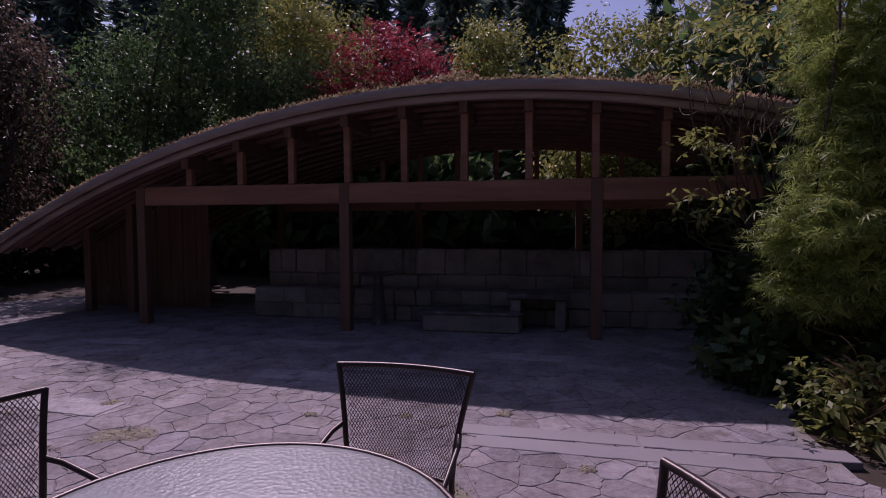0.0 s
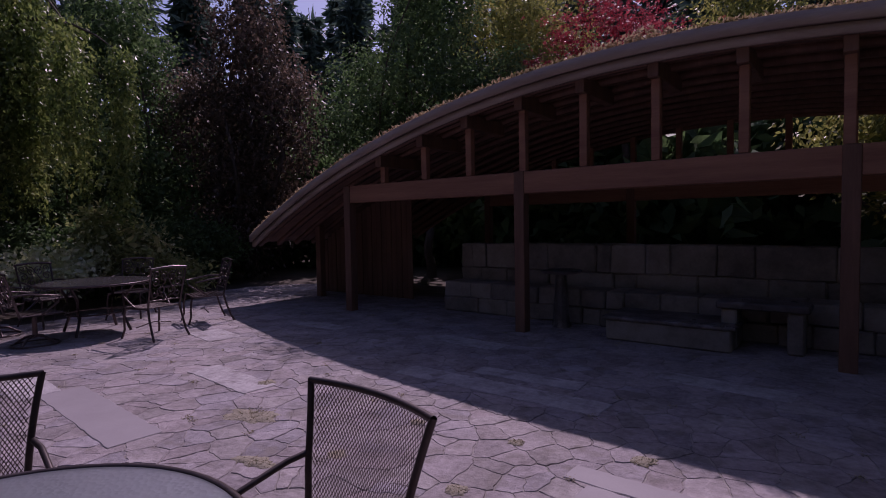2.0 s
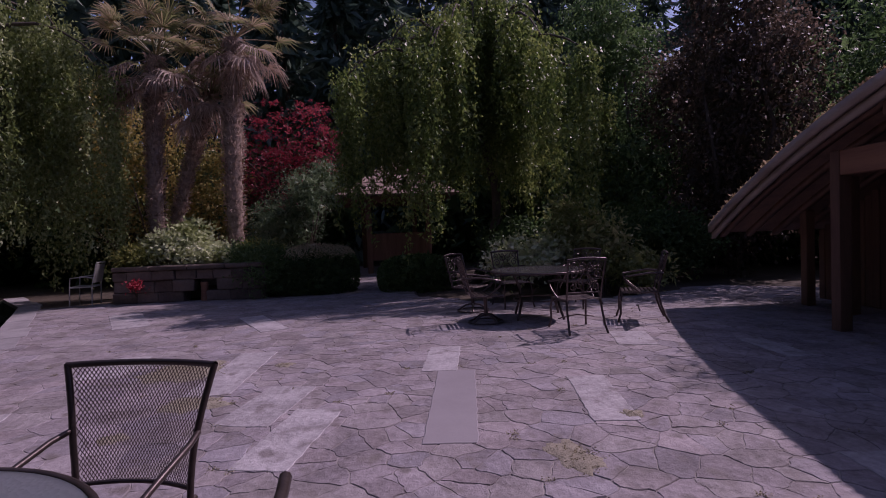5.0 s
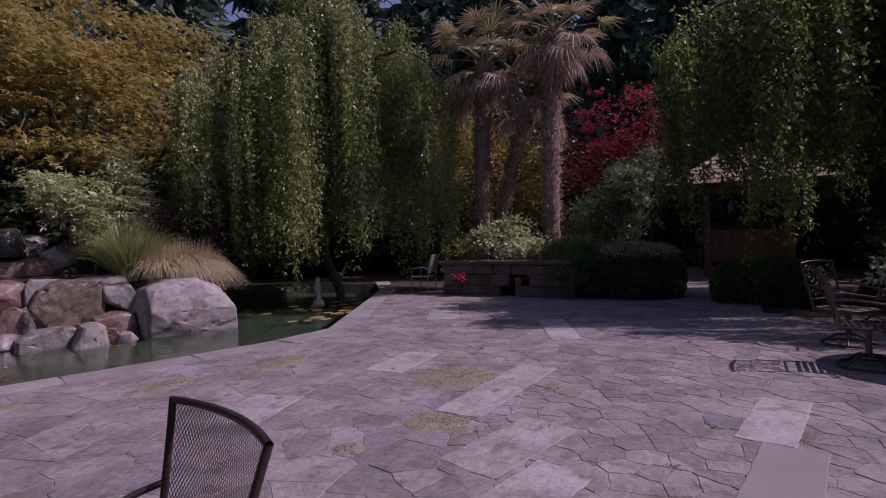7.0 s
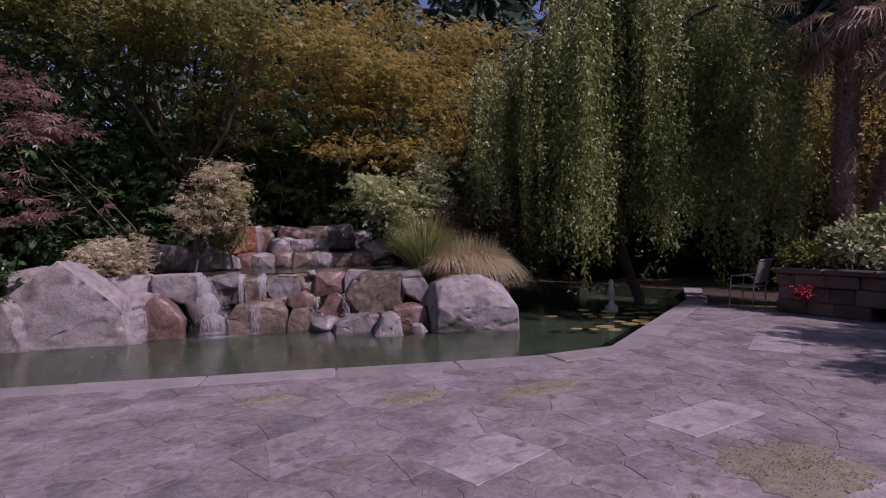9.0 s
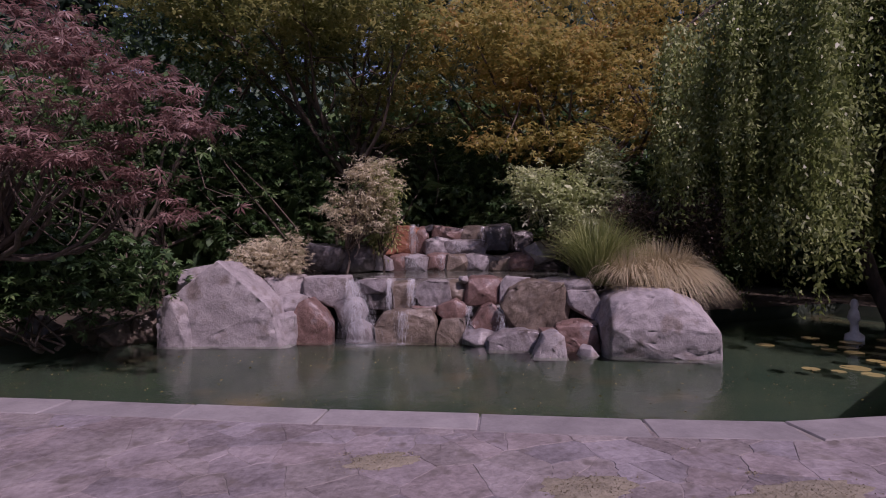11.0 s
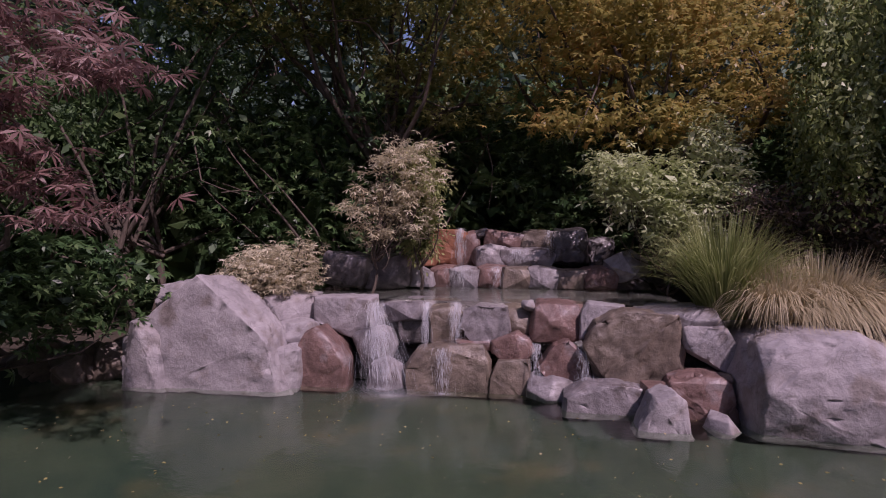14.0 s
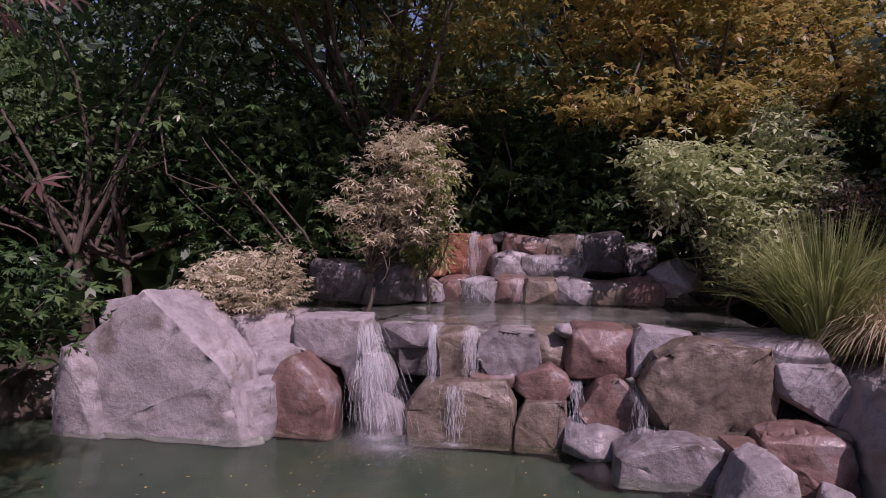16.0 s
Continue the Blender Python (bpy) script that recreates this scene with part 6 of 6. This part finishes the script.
broadleaf("pine_shrub", "blue green shrubby pine beside the gazebo", "shrub", (-16.3, 1.3, -0.05),
          [(-16.2, 1.7, 2.6, 0.7, 0.7, 0.9), (-16.4, 1.0, 1.6, 1.0, 1.0, 1.1), (-16.8, 2.2, 3.2, 0.6, 0.6, 0.6)], foliage("pine_needle", [(0.07, 0.13, 0.07), (0.18, 0.27, 0.14), (0.33, 0.41, 0.23)], 0.5, 0.3), 93, 260, 40, 0.3, (0.12, 0.014), 0.06, 12, 0.6, 0.0)
broadleaf("garden_tree", "autumn coloured tree behind the palms", "tree", (-18.5, -3.2, -0.05),
          [(-18.4, -3.2, 3.4, 1.4, 1.6, 2.6), (-18.8, -1.6, 2.6, 1.2, 1.4, 2.2), (-18.2, -4.8, 4.2, 1.4, 1.5, 2.4)], G_ORANGE, 94, 420, 40, 0.5, (0.11, 0.05), 0.12, 12, 0.7, 0.4)

# woodland thicket that closes the garden
thicket = broadleaf("woodland_thicket", "dense dark woodland shrubbery at the garden edge", "shrub", (-21.0, -6.0, -0.05),
                    [(-21.0, -6.0, 2.0, 2.2, 2.0, 2.0), (-20.0, -4.6, 1.4, 1.6, 1.4, 1.4), (-21.6, -7.4, 3.2, 1.8, 1.6, 1.6)], G_DEEP, 95, 240, 12, 0.8, (0.42, 0.2), 0.08, 12, 0.8, 0.3, 0.2, 3, "woodland thickets")
rng_wood = random.Random(23)
for k in range(44):
    a = 2 * math.pi * k / 44
    r = rng_wood.uniform(15.5, 19.5) + 3.5 * abs(math.cos(a))
    x, y = -5 + r * math.cos(a), 1.5 + r * math.sin(a) * 0.98
    if -19 < x < -16 and 0 < y < 8:
        x -= 6
    copy_thing(thicket, pose(x, y, -0.05, 0, 0, rng_wood.uniform(0, 360)) @ Matrix.Scale(rng_wood.uniform(0.85, 1.5), 4))

# ---- kerb, slabs and flagstones ----
kerb = thing("pond_kerb", "pale stone kerb round the pond", "kerb", kind="structure")
rng_flag = random.Random(31)
line = [Vector((*p, 0)) for p in POND[:11]]
for k in range(len(line) - 1):
    a, b = line[k], line[k + 1]
    d = (b - a)
    ln = d.length
    count = max(1, round(ln / 1.15))
    d.normalize()
    side = Vector((-d.y, d.x, 0))
    if side.y < 0:
        side = -side
    for j in range(count):
        p, q = a + d * ln * j / count, a + d * ln * (j + 1) / count
        w = 0.36 + rng_flag.uniform(-0.03, 0.05)
        loop = [p + d * 0.006 - side * 0.05, q - d * 0.006 - side * 0.05, q - d * 0.006 + side * w, p + d * 0.006 + side * w]
        bm = bmesh.new()
        dz = rng_flag.uniform(0.004, 0.012)
        lo = [bm.verts.new((v.x, v.y, -0.075)) for v in loop]
        mid = [bm.verts.new((v.x, v.y, dz - 0.012)) for v in loop]
        c = sum(loop, Vector()) / 4
        hi = [bm.verts.new((v.x + (c.x - v.x) * 0.02, v.y + (c.y - v.y) * 0.02, dz)) for v in loop]
        for m0, m1 in ((lo, mid), (mid, hi)):
            for q2 in range(4):
                bm.faces.new((m0[q2], m0[(q2 + 1) % 4], m1[(q2 + 1) % 4], m1[q2]))
        bm.faces.new(hi)
        bmesh.ops.recalc_face_normals(bm, faces=bm.faces)
        part("kerb_stone", bm, KERB, kerb)

SLABS = []


def slab(x, y, length, width, degrees, material, name="paving_slab"):
    """A long rectangular paving slab set a little proud of the crazy paving."""
    corners = [(-length / 2, -width / 2), (length / 2, -width / 2), (length / 2, width / 2), (-length / 2, width / 2)]
    loop = []
    for k in range(4):
        (ax, ay), (bx, by) = corners[k], corners[(k + 1) % 4]
        n = max(2, int(math.hypot(bx - ax, by - ay) / 0.07))
        for q in range(n):
            loop.append((ax + (bx - ax) * q / n + rng_flag.uniform(-0.007, 0.007), ay + (by - ay) * q / n + rng_flag.uniform(-0.007, 0.007)))
    bm = bmesh.new()
    low = [bm.verts.new((px, py, -0.025)) for px, py in loop]
    mid = [bm.verts.new((px, py, 0.021)) for px, py in loop]
    top = [bm.verts.new((px * (1 - 0.01 / length), py * (1 - 0.01 / width), 0.025)) for px, py in loop]
    n = len(loop)
    for u, w in ((low, mid), (mid, top)):
        for k in range(n):
            bm.faces.new((u[k], u[(k + 1) % n], w[(k + 1) % n], w[k]))
    bm.faces.new(top)
    ob = part(name, bm, material, patio)
    ob.matrix_basis = pose(x, y, -0.0195 + 0.0006 * (len(SLABS) % 4), 0, 0, degrees)
    SLABS.append((x, y, length, width, radians(degrees)))


slab(-5.06, 3.62, 1.07, 0.36, -15, SLAB)
slab(-3.62, 3.43, 1.80, 0.37, -14, SLAB_SMOOTH)
slab(-3.36, 4.58, 1.15, 0.34, -15, SLAB)
slab(-3.20, 2.19, 1.10, 0.38, -18, SLAB)
slab(-3.98, 1.94, 1.00, 0.45, -19, SLAB)
slab(-5.25, 1.46, 1.70, 0.42, -8, SLAB)
slab(-9.75, -1.15, 2.0, 0.55, 22, SLAB)
slab(-8.4, 1.3, 1.7, 0.42, 20, SLAB)
slab(-5.9, 0.07, 0.95, 0.45, -2, SLAB)
slab(-5.25, 6.0, 0.8, 0.45, -20, SLAB)
slab(0.75, 3.86, 1.28, 0.19, -11.5, SLAB_SMOOTH)
slab(2.05, 3.59, 1.34, 0.19, -11.5, SLAB_SMOOTH)
slab(1.15, 3.55, 1.9, 0.20, -13, SLAB_SMOOTH)
slab(-0.9, 5.32, 2.1, 0.33, -11.5, SLAB)
slab(-0.7, 5.72, 1.1, 0.25, -9, SLAB)
slab(-1.83, 6.9, 1.05, 0.32, -15, SLAB)
slab(0.96, 6.15, 1.1, 0.3, -16, SLAB)
slab(-4.3, 7.1, 0.9, 0.3, -8, SLAB)
slab(-4.0, -0.35, 0.75, 0.5, 10, SLAB)


STEP = 0.205
seeds = {}
for i in range(-110, 34):
    for j in range(-32, 64):
        # small crazy paving beside the pavilion, broad worn flags towards the pond
        if rng_flag.random() < (0.82 if j * STEP > 1.0 - 0.12 * i * STEP else 0.45):
            seeds.setdefault((i, j), []).append((i * STEP + rng_flag.uniform(-0.115, 0.115), j * STEP + rng_flag.uniform(-0.115, 0.115)))
cells = []
for (i, j), pts in seeds.items():
    for (px, py) in pts:
        if not inside_polygon(px, py, PATIO):
            continue
        poly = [(px - 0.9, py - 0.9), (px + 0.9, py - 0.9), (px + 0.9, py + 0.9), (px - 0.9, py + 0.9)]
        for a in range(-4, 5):
            for b in range(-4, 5):
                for (qx, qy) in seeds.get((i + a, j + b), ()):
                    if (qx, qy) == (px, py):
                        continue
                    nx, ny = qx - px, qy - py
                    ln = math.hypot(nx, ny)
                    nx, ny = nx / ln, ny / ln
                    lim = ln / 2 - (0.0034 if py > 1.0 - 0.12 * px else 0.0016)
                    out = []
                    for k in range(len(poly)):
                        (ax, ay), (bx, by) = poly[k], poly[(k + 1) % len(poly)]
                        da, db = (ax - px) * nx + (ay - py) * ny - lim, (bx - px) * nx + (by - py) * ny - lim
                        if da <= 0:
                            out.append((ax, ay))
                        if da * db < 0:
                            t = da / (da - db)
                            out.append((ax + (bx - ax) * t, ay + (by - ay) * t))
                    poly = out
                    if len(poly) < 3:
                        break
                if len(poly) < 3:
                    break
            if len(poly) < 3:
                break
        if len(poly) >= 3 and not any(inside_polygon(a, b, POND) for a, b in poly):
            cells.append((px, py, poly))


def stone_geometry(px, py, poly):
    """A flagstone with a worn, slightly tilted top and chamfered edge, about its own middle."""
    rough = []
    for k in range(len(poly)):
        (ax, ay), (bx, by) = poly[k], poly[(k + 1) % len(poly)]
        ln = math.hypot(bx - ax, by - ay)
        rough.append((ax, ay))
        cuts = 1 if ln < 0.07 else (3 if ln < 0.16 else 5)
        for q in range(1, cuts):
            # broken edges: each joint wanders, a little differently on its two sides
            x, y = ax + (bx - ax) * q / cuts, ay + (by - ay) * q / cuts
            turn = 1.0 if (bx - ax) + 0.37 * (by - ay) > 0 else -1.0
            e = 0.022 * turn * noise.noise(Vector((x * 17.0, y * 17.0, 0.0))) + rng_flag.uniform(-0.005, 0.003)
            rough.append((x - (by - ay) / ln * e, y + (bx - ax) / ln * e))
    tx, ty, dz = rng_flag.uniform(-0.005, 0.005), rng_flag.uniform(-0.005, 0.005), rng_flag.uniform(-0.0015, 0.0025)
    n = len(rough)
    vs, fs = [], []
    for x, y in rough:
        vs.append((x - px, y - py, -0.05))
    for x, y in rough:
        vs.append((x - px, y - py, dz - 0.005 + tx * (x - px) + ty * (y - py)))
    for x, y in rough:
        d = math.hypot(x - px, y - py) + 1e-6
        s = max(0.0, 1 - 0.0045 / d)
        vs.append(((x - px) * s, (y - py) * s, dz + tx * (x - px) + ty * (y - py)))
    for r in (0, n):
        fs += [(r + k, r + (k + 1) % n, r + n + (k + 1) % n, r + n + k) for k in range(n)]
    fs.append(tuple(range(2 * n, 3 * n)))
    return vs, fs


cells.sort(key=lambda c: (c[0] + 2.2) ** 2 * 0.6 + (c[1] - 2.2) ** 2)
joined_v, joined_f = [], []
for k, (px, py, poly) in enumerate(cells):
    vs, fs = stone_geometry(px, py, poly)
    if k < 300:
        me = bpy.data.meshes.new("flagstone")
        me.from_pydata(vs, [], fs)
        me.materials.append(FLAG)
        ob = part_data("flagstone", me, patio)
        ob.matrix_basis = Matrix.Translation((px, py, 0))
    else:
        o = len(joined_v)
        joined_v += [(x + px, y + py, z) for x, y, z in vs]
        joined_f += [tuple(q + o for q in fc) for fc in fs]
me = bpy.data.meshes.new("flagstones")
me.from_pydata(joined_v, [], joined_f)
me.materials.append(FLAG_FAR)
tagged(part_data("flagstones", me, patio), "grey crazy paving further off", kind="stuff")

# moss and weeds in the joints
rng_moss = np.random.default_rng(41)
spots = [(-4.29, -1.81, 0.34, 0.2), (-5.42, -1.33, 0.55, 0.2), (-5.44, 0.9, 0.5, 0.45), (-4.2, 1.3, 0.22, 0.28), (-3.51, 0.92, 0.1, 0.1), (-5.34, 1.94, 0.1, 0.1),
         (-2.35, 3.9, 0.24, 0.14), (-0.1, 3.0, 0.30, 0.22), (-2.9, 4.6, 0.08, 0.08), (0.5, 4.3, 0.08, 0.07), (1.9, 2.6, 0.25, 0.12), (-1.3, 3.6, 0.07, 0.07), (-0.4, 3.5, 0.07, 0.06), (-1.7, 3.3, 0.16, 0.07),
         (0.9, 3.3, 0.06, 0.06), (-1.1, 4.3, 0.06, 0.05), (-0.3, 4.25, 0.06, 0.05), (-3.1, -2.6, 0.3, 0.15)]
cs = []
mats = []
for x, y, rx, ry in spots:
    ring = np.linspace(0, 2 * math.pi, 40, endpoint=False)
    wob = np.array([0.95 + 0.5 * noise.noise(Vector((math.cos(a) * 1.7 + x, math.sin(a) * 1.7 + y, 0))) + 0.25 * noise.noise(Vector((math.cos(a) * 6 + x, math.sin(a) * 6 + y, 2))) for a in ring])
    rings = [np.stack([x + np.cos(ring) * rx * wob * q, y + np.sin(ring) * ry * wob * q, np.full(40, h)], 1) for q, h in ((1.0, 0.001), (0.9, 0.007), (0.45, 0.012), (0.02, 0.013))]
    vv = np.concatenate(rings)
    j = np.arange(40)
    mats.append((vv, np.concatenate([np.stack([r * 40 + j, r * 40 + (j + 1) % 40, (r + 1) * 40 + (j + 1) % 40, (r + 1) * 40 + j], 1) for r in range(3)])))
    n = int(16000 * rx * ry) + 40
    d = rng_moss.normal(size=(n, 2)) * 0.36
    cs.append(np.stack([x + d[:, 0] * rx, y + d[:, 1] * ry, 0.005 + 0.007 * rng_moss.random(n) * np.exp(-(d ** 2).sum(1))], 1))
joints = [c for c in cells if -8 < c[0] < 3]
for k in rng_moss.integers(0, len(joints), 150):
    px, py, poly = joints[k]
    x, y = poly[int(rng_moss.integers(len(poly)))]
    n = int(rng_moss.integers(8, 40))
    cs.append(np.stack([x + rng_moss.normal(size=n) * 0.022, y + rng_moss.normal(size=n) * 0.022, 0.012 * rng_moss.random(n)], 1))
c = np.concatenate(cs)
v, f = leaf_arrays(rng_moss, c, rng_moss.normal(size=c.shape) * np.array([0.8, 0.8, 0.25]) + np.array([0, 0, 0.12]), 0.015, 0.009)
v2, f2 = join_arrays(mats)
tagged(part_data("moss_mat", mesh_arrays("moss_mat", v2, f2, MOSS_MAT)), "low dry moss mats spreading over the paving", "moss", kind="stuff")
tagged(part_data("joint_moss", mesh_arrays("joint_moss", v, f, MOSS)), "dry moss and weeds growing in the paving joints", "moss", kind="stuff")
